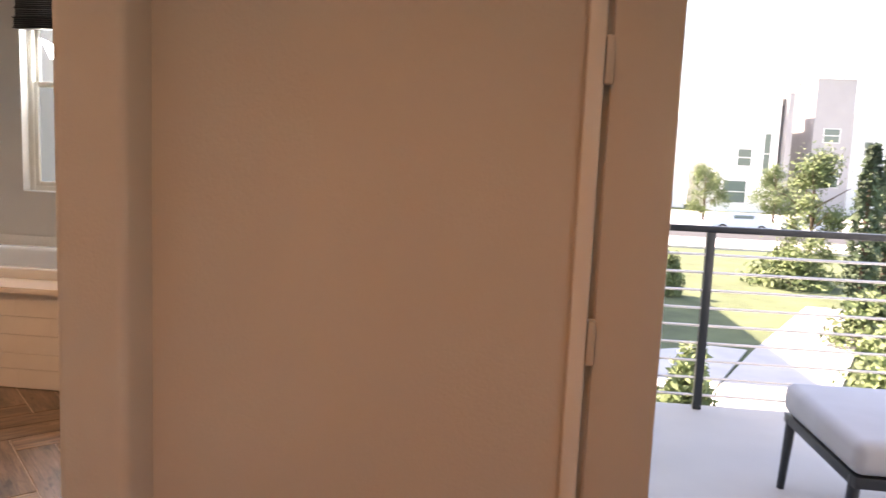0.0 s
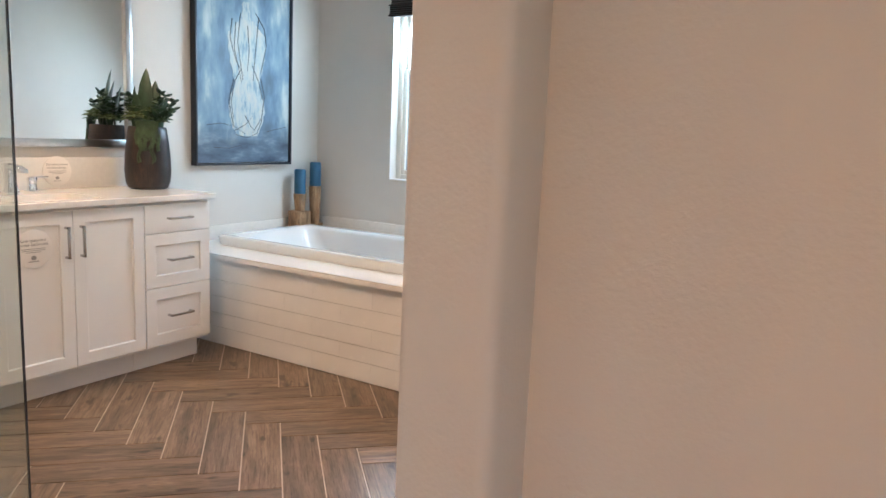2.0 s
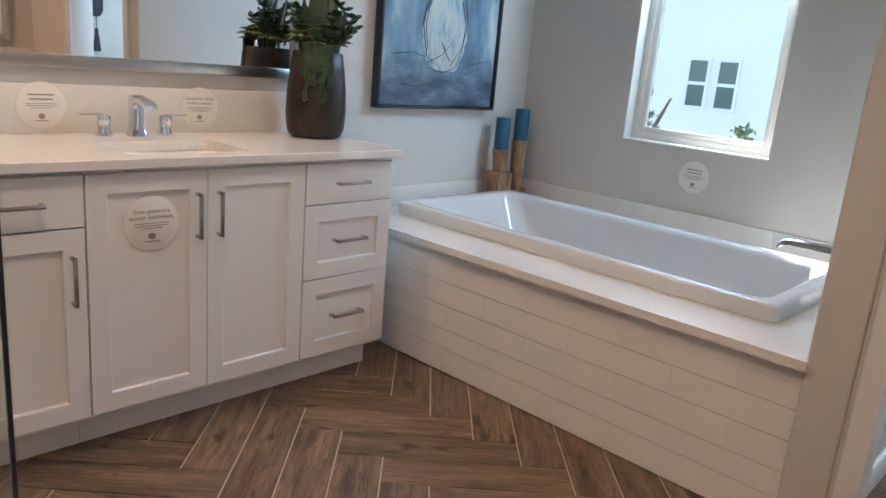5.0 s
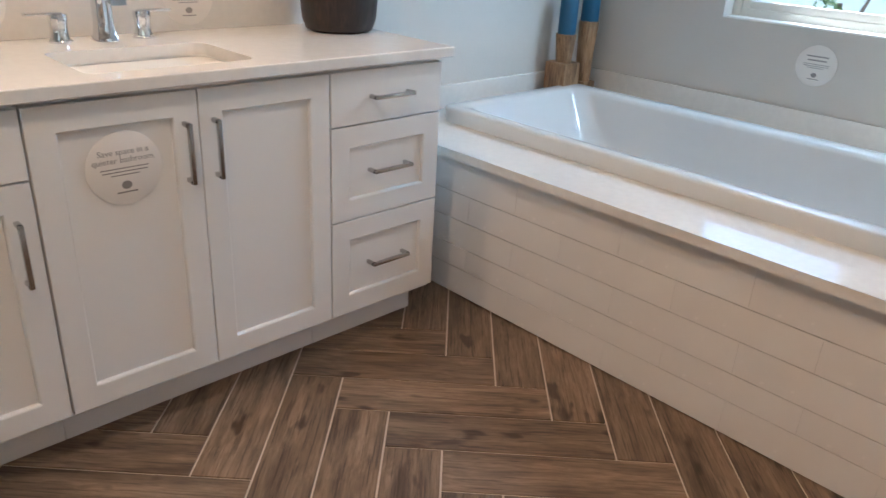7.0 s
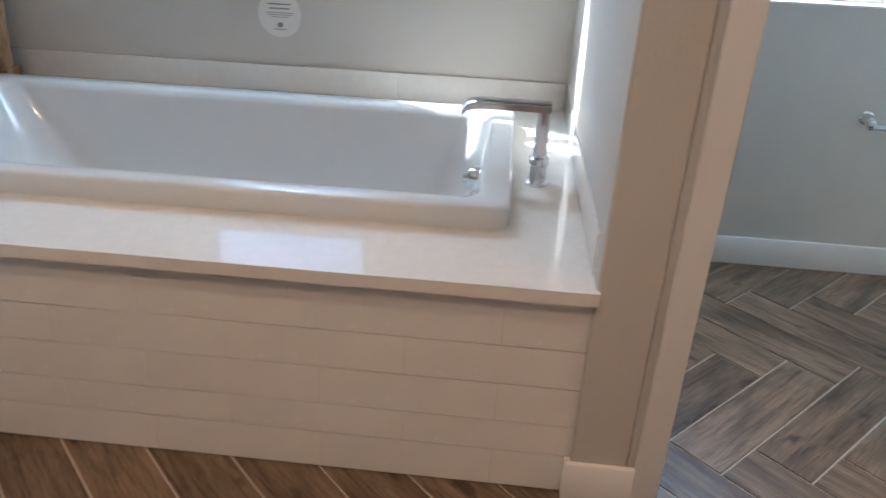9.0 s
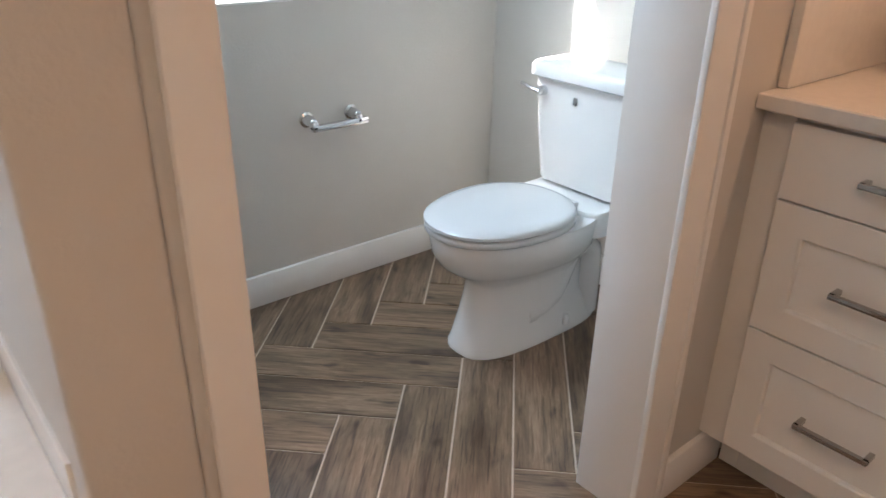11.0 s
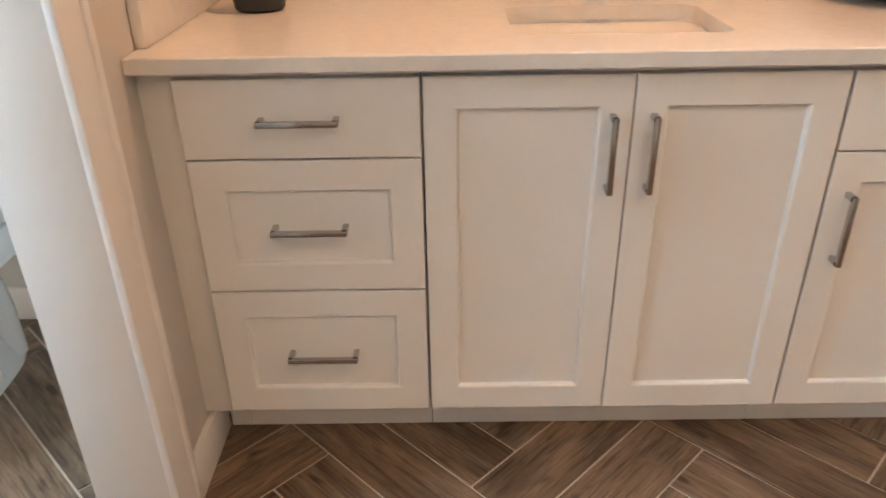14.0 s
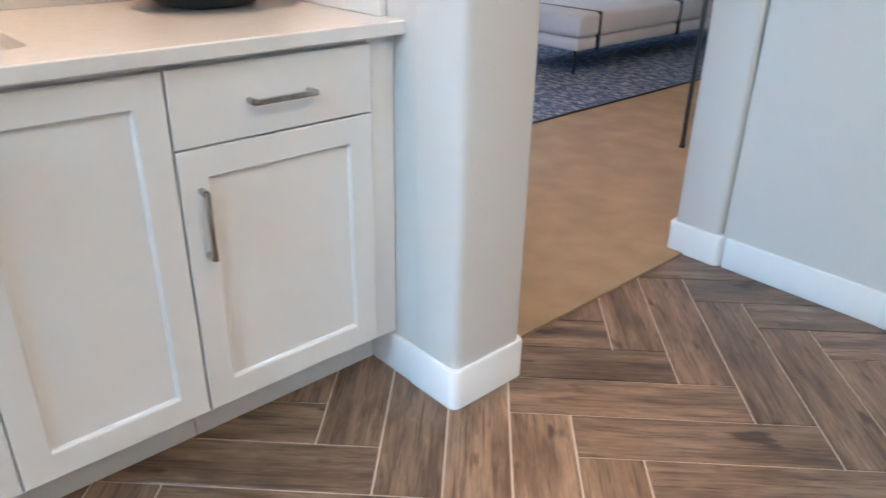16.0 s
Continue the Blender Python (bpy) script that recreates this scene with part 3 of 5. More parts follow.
worktop(LEFT, 2.375, 3.952, 3.120, -3.680, "polished off-white quartz vanity top by the tub", (2.375, 3.80), 1.10)
faucet(LEFT, -3.955, 3.115, "polished chrome widespread faucet behind the sink")
worktop(RIGHT, 2.264, 4.073, 3.185, -0.405, "polished off-white quartz vanity top between two walls", (2.266, 4.071), 1.10)
solid("side_splash", boxes((-0.62, EW - 0.022, 4.052, 4.0735, 0.9345, 1.10), bevel=0.002), M_QUARTZ, "off-white quartz side splash against the toilet wall", "backsplash", "structure")
solid("side_splash", boxes((-0.62, EW - 0.022, 2.2635, 2.285, 0.9345, 1.10), bevel=0.002), M_QUARTZ, "off-white quartz side splash against the pier", "backsplash", "structure")
faucet(RIGHT, -0.165, 3.185, "polished chrome widespread faucet of the second sink")


def mirror(side, y0, y1, z0, z1, label):
    w = side.wall
    o = side.out
    m = thing("wall_mirror", (w, (y0 + y1) / 2, z0), label, "mirror")
    a, b = sorted((w + o * 0.001, w + o * 0.03))
    f = 0.042
    for u0, u1, k0, k1 in ((y0, y0 + f, z0, z1), (y1 - f, y1, z0, z1), (y0 + f, y1 - f, z0, z0 + f), (y0 + f, y1 - f, z1 - f, z1)):
        part("frame", boxes((a, b, u0, u1, k0, k1), bevel=0.003), M_STEEL, m, "brushed silver frame")
    a, b = sorted((w + o * 0.002, w + o * 0.014))
    part("mirror_glass", boxes((a, b, y0 + f, y1 - f, z0 + f, z1 - f)), M_MIRROR, m)


mirror(LEFT, 2.42, 3.86, 1.155, 2.15, "wide wall mirror in a brushed silver frame")
mirror(RIGHT, 2.50, 3.90, 1.155, 2.15, "wide wall mirror in a brushed silver frame over the second sink")

# ---- tub ----
DECK, PANEL = 0.555, 4.128
TX0, TX1, TY0, TY1 = -3.935, -2.095, 4.36, 5.235
tcx, tcy, thx, thy = (TX0 + TX1) / 2, (TY0 + TY1) / 2, (TX1 - TX0) / 2, (TY1 - TY0) / 2
solid("tub_surround", boxes((WL, -1.906, PANEL + 0.013, BACK - 0.001, 0.0, 0.02), (WL, -1.906, PANEL + 0.013, PANEL + 0.05, 0.0, DECK - 0.031)), M_GROUT_W, "white grouted tub surround under the deck", "tub surround")
deck = solid("tub_deck", boxes((WL + 0.001, -1.9065, 4.100, TY0 + 0.03, DECK - 0.03, DECK), (WL + 0.001, -1.906, TY1 - 0.03, BACK - 0.001, DECK - 0.03, DECK), (WL + 0.001, TX0 + 0.03, TY0 + 0.03, TY1 - 0.03, DECK - 0.03, DECK), (TX1 - 0.03, -1.906, TY0 + 0.03, TY1 - 0.03, DECK - 0.03, DECK), bevel=0.0), M_QUARTZ, "polished off-white quartz deck round the tub", "tub deck")
tub = thing("bathtub", (tcx, tcy, DECK), "white acrylic drop-in bathtub with a raised rim", "bathtub")
bm = bmesh.new()
TOP = DECK + 0.058
prof = [(0.0, DECK + 0.0005, 0.05), (0.0, TOP - 0.012, 0.05), (0.004, TOP - 0.004, 0.05), (0.012, TOP, 0.05), (0.062, TOP - 0.002, 0.05), (0.074, TOP - 0.008, 0.07), (0.082, TOP - 0.025, 0.09), (0.11, 0.44, 0.13), (0.15, 0.27, 0.16), (0.19, 0.185, 0.18), (0.26, 0.16, 0.16)]
loops = []
for o, z, r in prof:
    lean = 0.10 * max(0.0, (TOP - 0.03 - z)) / 0.4
    loops.append(rrect(tcx + lean, tcy, thx - o - lean, thy - o, r, z, 8))
loft(bm, loops, False, True)
part("shell", bm, M_ACRYLIC, tub, smooth=50)
bm = bmesh.new()
ovx = TX1 - 0.102
loft(bm, [[(ovx - d, tcy + r * math.cos(a), 0.515 + r * math.sin(a)) for a in [2 * math.pi * i / 22 for i in range(22)]] for d, r in ((-0.02, 0.036), (0.014, 0.036), (0.020, 0.032), (0.021, 0.012), (0.034, 0.012), (0.036, 0.009))])
part("overflow", bm, M_CHROME, tub, "chrome overflow plate")
bm = bmesh.new()
loft(bm, [ring(TX1 - 0.42, tcy, r, r, z, 20) for r, z in ((0.03, 0.161), (0.03, 0.166), (0.02, 0.167))])
part("drain", bm, M_CHROME, tub, "chrome drain")
# deck-mounted filler
SPX, SPY = -2.026, 4.69
tap = thing("tub_filler", (SPX, SPY, DECK), "chrome deck-mounted tub spout with a right-angled arm", "faucet")
bm = bmesh.new()
loft(bm, [ring(SPX, SPY, r, r, z, 22) for r, z in ((0.031, DECK), (0.031, DECK + 0.006), (0.024, DECK + 0.012), (0.022, DECK + 0.055), (0.027, DECK + 0.06), (0.027, DECK + 0.075), (0.02, DECK + 0.08), (0.0195, DECK + 0.10))])
part("base", bm, M_CHROME, tap)
bm = bmesh.new()
loft(bm, [rrect(SPX, SPY, 0.017, 0.022, 0.006, z, 4) for z in (DECK + 0.09, DECK + 0.217)])
part("riser", bm, M_CHROME, tap)
sec = []
for x, zc, hz in ((SPX + 0.018, DECK + 0.215, 0.011), (SPX - 0.09, DECK + 0.215, 0.011), (SPX - 0.17, DECK + 0.215, 0.011), (SPX - 0.198, DECK + 0.209, 0.011), (SPX - 0.214, DECK + 0.191, 0.009)):
    sec.append([(x, SPY - 0.025, zc - hz), (x, SPY + 0.025, zc - hz), (x, SPY + 0.025, zc + hz * 0.5), (x, SPY + 0.018, zc + hz), (x, SPY - 0.018, zc + hz), (x, SPY - 0.025, zc + hz * 0.5)])
bm = bmesh.new()
loft(bm, sec)
part("spout", bm, M_CHROME, tap)

# low tiled splash round the tub deck
solid("tub_splash", boxes((-1.919, -1.906, 4.18, BACK - 0.016, DECK + 0.001, DECK + 0.098), bevel=0.002), M_QUARTZ, "off-white quartz upstand along the partition", "backsplash")
solid("tub_splash", boxes((WL, WL + 0.014, 4.100, BACK - 0.016, DECK + 0.001, DECK + 0.098), bevel=0.002), M_QUARTZ, "off-white quartz upstand below the painting", "backsplash")
splash = thing("tub_splash", (tcx, BACK, DECK), "off-white upstand of long pieces below the window", "backsplash", "", "structure")
x = WL + 0.015
while x < -1.925:
    x2 = min(x + 1.52, -1.920)
    part("panel", boxes((x, x2 - 0.0004, BACK - 0.014, BACK - 0.001, DECK + 0.001, DECK + 0.098), bevel=0.0015), M_QUARTZ, splash)
    x = x2

# ---- toilet ----
CY, TBX = 4.82, EW - 0.02


def toilet():
    t = thing("toilet", (-0.5, CY, 0), "white ceramic two-piece toilet with a closed lid", "toilet")
    n = 40

    def egg(x_back, x_front, half, z, power=2.2):
        pts = []
        for i in range(n):
            a = 2 * math.pi * i / n
            c, s = math.cos(a), math.sin(a)
            xm = x_back + (x_front - x_back) * 0.42
            rx = (xm - x_front) if c > 0 else (x_back - xm)
            px = xm - rx * math.copysign(abs(c) ** (2 / power), c)
            pts.append((px, CY + half * math.copysign(abs(s) ** (2 / power), s), z))
        return pts

    bm = bmesh.new()
    loft(bm, [egg(-0.19, -0.755, 0.122, 0.0, 3.0), egg(-0.19, -0.755, 0.122, 0.014, 3.0), egg(-0.20, -0.748, 0.117, 0.03, 2.9), egg(-0.26, -0.725, 0.112, 0.12, 2.4), egg(-0.26, -0.71, 0.110, 0.18, 2.3), egg(-0.26, -0.705, 0.113, 0.222, 2.2), egg(-0.26, -0.722, 0.122, 0.245, 2.2), egg(-0.25, -0.765, 0.142, 0.268, 2.15), egg(-0.24, -0.803, 0.167, 0.298, 2.1), egg(-0.235, -0.827, 0.179, 0.338, 2.1), egg(-0.23, -0.835, 0.184, 0.385, 2.1), egg(-0.23, -0.833, 0.182, 0.395, 2.1)])
    part("bowl", bm, M_CERAMIC, t, smooth=60)
    bm = bmesh.new()
    loft(bm, [egg(-0.20, -0.42, 0.088 + o, z, 3.4) for o, z in ((0.0, 0.0), (0.0, 0.03), (-0.01, 0.045))])
    part("foot", bm, M_CERAMIC, t, smooth=60)
    # the trapway that bulges from both flanks
    for s in (-1, 1):
        bm = bmesh.new()
        y = CY + s * 0.066
        tube(bm, [(-0.56, y, 0.10), (-0.49, y, 0.10), (-0.43, y, 0.14), (-0.40, y, 0.20), (-0.37, y, 0.26), (-0.31, y, 0.28), (-0.27, y, 0.24), (-0.26, y, 0.16), (-0.26, y, 0.08), (-0.26, y, 0.02)], 0.048, 14)
        part("trapway", bm, M_CERAMIC, t, smooth=60)
        bm = bmesh.new()
        loft(bm, [ring(-0.40, CY + s * 0.112, r, r, z, 14) for r, z in ((0.016, 0.03), (0.016, 0.05), (0.011, 0.059), (0.004, 0.062))])
        part("bolt_cap", bm, M_CERAMIC, t)
    bm = bmesh.new()
    loft(bm, [rrect(-0.27, CY, 0.11, 0.17, 0.05, z, 6) for z in (0.33, 0.40)] + [rrect(-0.27, CY, 0.105, 0.165, 0.05, 0.408, 6)])
    part("shelf", bm, M_CERAMIC, t, smooth=50)
    bm = bmesh.new()
    loft(bm, [egg(-0.375, -0.835, 0.184, 0.397), egg(-0.37, -0.84, 0.188, 0.402), egg(-0.37, -0.84, 0.188, 0.414), egg(-0.375, -0.836, 0.184, 0.418)])
    part("seat", bm, M_ACRYLIC, t, smooth=50)
    bm = bmesh.new()
    loft(bm, [egg(-0.375, -0.836, 0.185, 0.421), egg(-0.37, -0.842, 0.19, 0.425), egg(-0.37, -0.842, 0.19, 0.434), egg(-0.378, -0.832, 0.182, 0.441), egg(-0.40, -0.80, 0.155, 0.446), egg(-0.46, -0.70, 0.08, 0.449)])
    part("lid", bm, M_ACRYLIC, t, smooth=50)
    part("hinge", boxes((-0.385, -0.352, CY - 0.085, CY + 0.085, 0.409, 0.425), bevel=0.006), M_ACRYLIC, t)
    tank = []
    for k, z in ((0.0, 0.420), (0.004, 0.427), (0.022, 0.58), (0.032, 0.70), (0.036, 0.752)):
        tank.append(rrect((TBX - 0.30) / 2 - 0.01 - k * 0.12, CY, 0.082 + k * 0.25, 0.172 + k, 0.05, z, 8))
    bm = bmesh.new()
    loft(bm, tank)
    part("tank", bm, M_CERAMIC, t, smooth=50)
    bm = bmesh.new()
    loft(bm, [rrect((TBX - 0.30) / 2 - 0.018, CY, hx, hy, 0.05, z, 8) for hx, hy, z in ((0.100, 0.209, 0.753), (0.107, 0.217, 0.758), (0.107, 0.217, 0.786), (0.101, 0.211, 0.797), (0.09, 0.199, 0.801))])
    part("tank_lid", bm, M_CERAMIC, t, smooth=50)
    bm = bmesh.new()
    lx = -0.30
    loft(bm, [[(lx - d, CY + 0.150 + r * math.cos(a), 0.712 + r * math.sin(a)) for a in [2 * math.pi * i / 16 for i in range(16)]] for d, r in ((-0.02, 0.016), (0.008, 0.016), (0.014, 0.012), (0.02, 0.009))])
    h = part("flush_lever", bm, M_CHROME, t, "chrome flush lever")
    bm = bmesh.new()
    tube(bm, [(lx - 0.02, CY + 0.140, 0.712), (lx - 0.024, CY + 0.170, 0.718), (lx - 0.022, CY + 0.220, 0.727)], 0.008, 10, 0.75)
    part("lever_arm", bm, M_CHROME, h)
    part("badge", boxes((-0.2925, -0.2905, CY + 0.012, CY + 0.027, 0.69, 0.712), bevel=0.0008), M_INK, t)


toilet()
# paper holder
ph = thing("paper_holder", (-0.78, BACK, 0.60), "chrome toilet paper holder on the wall", "paper holder")
for px in (-0.868, -0.70):
    bm = bmesh.new()
    loft(bm, [[(px + r * math.cos(a), BACK - d, 0.602 + r * math.sin(a)) for a in [2 * math.pi * i / 20 for i in range(20)]] for d, r in ((0.0, 0.025), (0.006, 0.025), (0.01, 0.018), (0.045, 0.015), (0.05, 0.012))])
    part("post", bm, M_CHROME, ph)
part("arm", boxes((-0.878, -0.665, BACK - 0.062, BACK - 0.04, 0.572, 0.594), (-0.878, -0.858, BACK - 0.062, BACK - 0.04, 0.577, 0.607), (-0.71, -0.69, BACK - 0.062, BACK - 0.04, 0.577, 0.607), bevel=0.005), M_CHROME, ph)

# ---- shower ----
shower = thing("shower_enclosure", (-2.2, 2.2, 0), "frameless clear glass shower enclosure with a dark sealed edge", "shower")
GZ, SX, SY = 2.05, -2.19, 2.195
part("glass_panel", boxes((WL + 0.03, SX - 0.006, SY - 0.005, SY + 0.005, 0.10, GZ), bevel=0.001), M_SHOWERGLASS, shower)
part("glass_panel", boxes((SX - 0.005, SX + 0.005, 0.99, SY - 0.006, 0.10, GZ), bevel=0.001), M_SHOWERGLASS, shower)
part("edge_seal", boxes((SX - 0.0055, SX - 0.0005, SY - 0.0045, SY + 0.0005, 0.10, GZ)), M_BLACK, shower, "dark corner seal")
part("curb", boxes((WL, SX + 0.045, SY - 0.04, SY + 0.04, 0.0, 0.10), (SX - 0.045, SX + 0.045, 0.987, SY - 0.04, 0.0, 0.10), bevel=0.006), M_QUARTZ, shower, "white quartz curb")
part("pan", boxes((WL, SX - 0.045, -0.6, SY - 0.04, 0.0, 0.03), bevel=0.004), M_ACRYLIC, shower)

# ---- things on the vanities, tub and walls ----


def painting():
    y0, y1, z0, z1, w = 4.28, 5.125, 1.044, 2.28, WL
    p = thing("framed_painting", (w, (y0 + y1) / 2, z0), "tall abstract blue and cream painting in a black floater frame", "painting")
    f = 0.014
    d = 0.05
    for a, b, c, e in ((y0, y0 + f, z0, z1), (y1 - f, y1, z0, z1), (y0 + f, y1 - f, z0, z0 + f), (y0 + f, y1 - f, z1 - f, z1)):
        part("frame", boxes((w + 0.001, w + d, a, b, c, e), bevel=0.002), M_BLACK, p)
    m = mat("painted_canvas", (0.2, 0.3, 0.42), 0.6)
    v = coords(m, "Object", (1, 3.6, 1.5))
    n1 = noise_tex(m, v, 1.5, 5, 0.55)
    blue = ramp(m, n1, [(0.34, (0.07, 0.115, 0.165)), (0.47, (0.125, 0.20, 0.285)), (0.56, (0.20, 0.29, 0.36)), (0.68, (0.46, 0.50, 0.50))])
    tc = m.node_tree.nodes.new("ShaderNodeTexCoord")
    sep = m.node_tree.nodes.new("ShaderNodeSeparateXYZ")
    link(m, tc.outputs["Object"], sep.inputs[0])
    zz = node(m, "ShaderNodeMapRange", **{"From Min": 1.28, "From Max": 1.42})
    wob = node(m, "ShaderNodeMath")
    wob.operation = "MULTIPLY_ADD"
    wob.inputs[1].default_value = 0.18
    link(m, n1, wob.inputs[0])
    link(m, sep.outputs[2], wob.inputs[2])
    link(m, wob.outputs[0], zz.inputs["Value"])
    mx = node(m, "ShaderNodeMix")
    mx.data_type, mx.blend_type = "RGBA", "MIX"
    dark = ramp(m, noise_tex(m, coords(m, "Object", (1, 2.0, 6.0)), 2.0, 5, 0.65), [(0.3, (0.025, 0.042, 0.07)), (0.55, (0.085, 0.125, 0.18)), (0.75, (0.24, 0.29, 0.33))])
    link(m, zz.outputs[0], mx.inputs[0])
    link(m, dark, mx.inputs[6])
    link(m, blue, mx.inputs[7])
    link(m, mx.outputs[2], bsdf(m).inputs["Base Color"])
    bump(m, n1, 0.3, 0.002)
    part("canvas", boxes((w + 0.002, w + 0.034, y0 + f + 0.004, y1 - f - 0.004, z0 + f + 0.004, z1 - f - 0.004)), m, p, "blue and cream brushed canvas")
    cream = mat("cream_paint", (0.62, 0.60, 0.53), 0.6)
    cv = coords(cream, "Object", (1, 9, 3))
    link(cream, ramp(cream, noise_tex(cream, cv, 2.5, 6, 0.7), [(0.36, (0.17, 0.25, 0.31)), (0.47, (0.36, 0.41, 0.42)), (0.62, (0.48, 0.455, 0.40))]), bsdf(cream).inputs["Base Color"])

    def blob(pts, depth, name, material):
        bm = bmesh.new()
        cy = sum(q[0] for q in pts) / len(pts)
        cz = sum(q[1] for q in pts) / len(pts)
        vs = [bm.verts.new((w + depth, a, b)) for a, b in pts]
        c = bm.verts.new((w + depth + 0.0004, cy, cz))
        for i in range(len(vs)):
            bm.faces.new((vs[i], vs[(i + 1) % len(vs)], c))
        ext = bmesh.ops.extrude_face_region(bm, geom=bm.faces[:])
        for g in ext["geom"]:
            if isinstance(g, bmesh.types.BMVert):
                g.co.x -= 0.001
        part(name, bm, material, p)

    # plain pale vase-like shapes, one above the other
    yc = 4.715

    def column(z_lo, z_hi, half, off=0.0, steps=14):
        lft, rgt = [], []
        for i in range(steps + 1):
            z = z_lo + (z_hi - z_lo) * i / steps
            h = half(i / steps)
            j = 0.006 * math.sin(i * 2.3)
            lft.append((yc + off - h + j, z))
            rgt.append((yc + off + h + j, z))
        return rgt + lft[::-1]

    blob(column(1.235, 1.60, lambda s: 0.03 + 0.128 * math.sin(math.pi * (0.16 + 0.70 * s)) ** 1.1), 0.0350, "pale_shape", cream)
    blob(column(1.56, 1.985, lambda s: 0.085 + 0.08 * math.sin(math.pi * (0.05 + 0.62 * s)) if s < 0.8 else 0.14 * (1 - s) / 0.2 * 0.6 + 0.06), 0.0354, "pale_shape", cream)
    blob(column(1.97, 2.10, lambda s: 0.04 - 0.008 * s, -0.01, 6), 0.0358, "pale_shape", cream)
    for pts in ([(yc - 0.13, 1.98), (yc - 0.15, 1.86), (yc - 0.10, 1.72), (yc - 0.03, 1.63)], [(yc + 0.07, 2.04), (yc + 0.15, 1.95), (yc + 0.17, 1.84), (yc + 0.12, 1.66)], [(yc + 0.12, 1.62), (yc + 0.155, 1.50), (yc + 0.13, 1.36), (yc + 0.05, 1.26)], [(yc - 0.12, 1.60), (yc - 0.16, 1.46), (yc - 0.12, 1.30), (yc - 0.02, 1.25)], [(yc - 0.11, 1.27), (yc - 0.02, 1.31), (yc + 0.05, 1.37)], [(yc, 1.95), (yc + 0.015, 1.80), (yc, 1.66)], [(yc - 0.10, 1.245), (yc, 1.225), (yc + 0.10, 1.26)], [(yc - 0.06, 2.02), (yc - 0.085, 1.84), (yc - 0.04, 1.60)], [(yc - 0.10, 1.96), (yc - 0.115, 1.80), (yc - 0.05, 1.58)], [(yc + 0.10, 2.02), (yc + 0.075, 1.82), (yc + 0.05, 1.60)], [(yc - 0.06, 1.66), (yc - 0.115, 1.58), (yc - 0.14, 1.45), (yc - 0.115, 1.33)], [(yc + 0.04, 1.70), (yc + 0.10, 1.60), (yc + 0.14, 1.47)], [(yc - 0.02, 1.37), (yc + 0.03, 1.30), (yc + 0.06, 1.28)], [(yc + 0.145, 1.46), (yc + 0.125, 1.33), (yc + 0.09, 1.26)], [(yc - 0.34, 1.30), (yc - 0.22, 1.315), (yc - 0.14, 1.30)], [(yc + 0.18, 1.27), (yc + 0.28, 1.29), (yc + 0.36, 1.305)], [(yc - 0.28, 1.16), (yc - 0.16, 1.155), (yc - 0.05, 1.175)]):
        bm = bmesh.new()
        fine = []
        for q, r in zip(pts, pts[1:]):
            fine += [(w + 0.0362, q[0] + (r[0] - q[0]) * k / 4, q[1] + (r[1] - q[1]) * k / 4) for k in range(4)]
        tube(bm, fine + [(w + 0.0362, *pts[-1])], 0.0024, 6, 0.5)
        part("brush_line", bm, M_CHARCOAL, p)


painting()


def candlestick(x, y, foot, foot_h, r0, r1, h, r_c, c_h, label, group="candlesticks"):
    t = thing("candlestick", (x, y, DECK), label, "candlestick", group)
    part("foot", boxes((x - foot, x + foot, y - foot, y + foot, DECK, DECK + foot_h), bevel=0.004), M_OAK, t, "turned pale wood block")
    z = DECK + foot_h
    bm = bmesh.new()
    loft(bm, [ring(x, y, r, r, z + h * s, 24) for r, s in ((r0, 0.0), (r0 * 1.03, 0.1), ((r0 + r1) / 2, 0.55), (r1, 0.96), (r1 * 0.95, 1.0))])
    part("stem", bm, M_OAK, t)
    bm = bmesh.new()
    loft(bm, [ring(x, y, r, r, z + h + dz, 24) for r, dz in ((r_c, 0.0), (r_c, c_h - 0.006), (r_c - 0.005, c_h), (r_c - 0.02, c_h - 0.002))])
    c = part("candle", bm, M_BLUEWAX, t, "blue pillar candle")
    bm = bmesh.new()
    tube(bm, [(x, y, z + h + c_h - 0.003), (x + 0.002, y, z + h + c_h + 0.012)], 0.0015, 6)
    part("wick", bm, M_INK, c)


candlestick(-3.962, 5.165, 0.058, 0.155, 0.036, 0.048, 0.125, 0.041, 0.175, "low pale wood candlestick with a blue pillar candle")
candlestick(-3.96, 5.325, 0.045, 0.055, 0.035, 0.046, 0.275, 0.041, 0.175, "tall pale wood candlestick with a blue pillar candle")


def leaf(bm, base, tip, width, fold=0.15, curl=0.0):
    """A thick pointed succulent leaf."""
    base, tip = Vector(base), Vector(tip)
    d = tip - base
    side = d.cross(Vector((0, 0, 1)))
    side = side.normalized() if side.length > 1e-5 else Vector((1, 0, 0))
    up = side.cross(d).normalized()
    loops = []
    for s, w in ((0.0, 0.45), (0.25, 0.85), (0.5, 1.0), (0.75, 0.72), (0.93, 0.3), (1.0, 0.04)):
        c = base + d * s + up * curl * d.length * math.sin(math.pi * s)
        h = width * w / 2
        loops.append([c + side * h, c + up * h * fold * 1.4, c - side * h, c - up * h * fold * 1.4])
    loft(bm, loops)


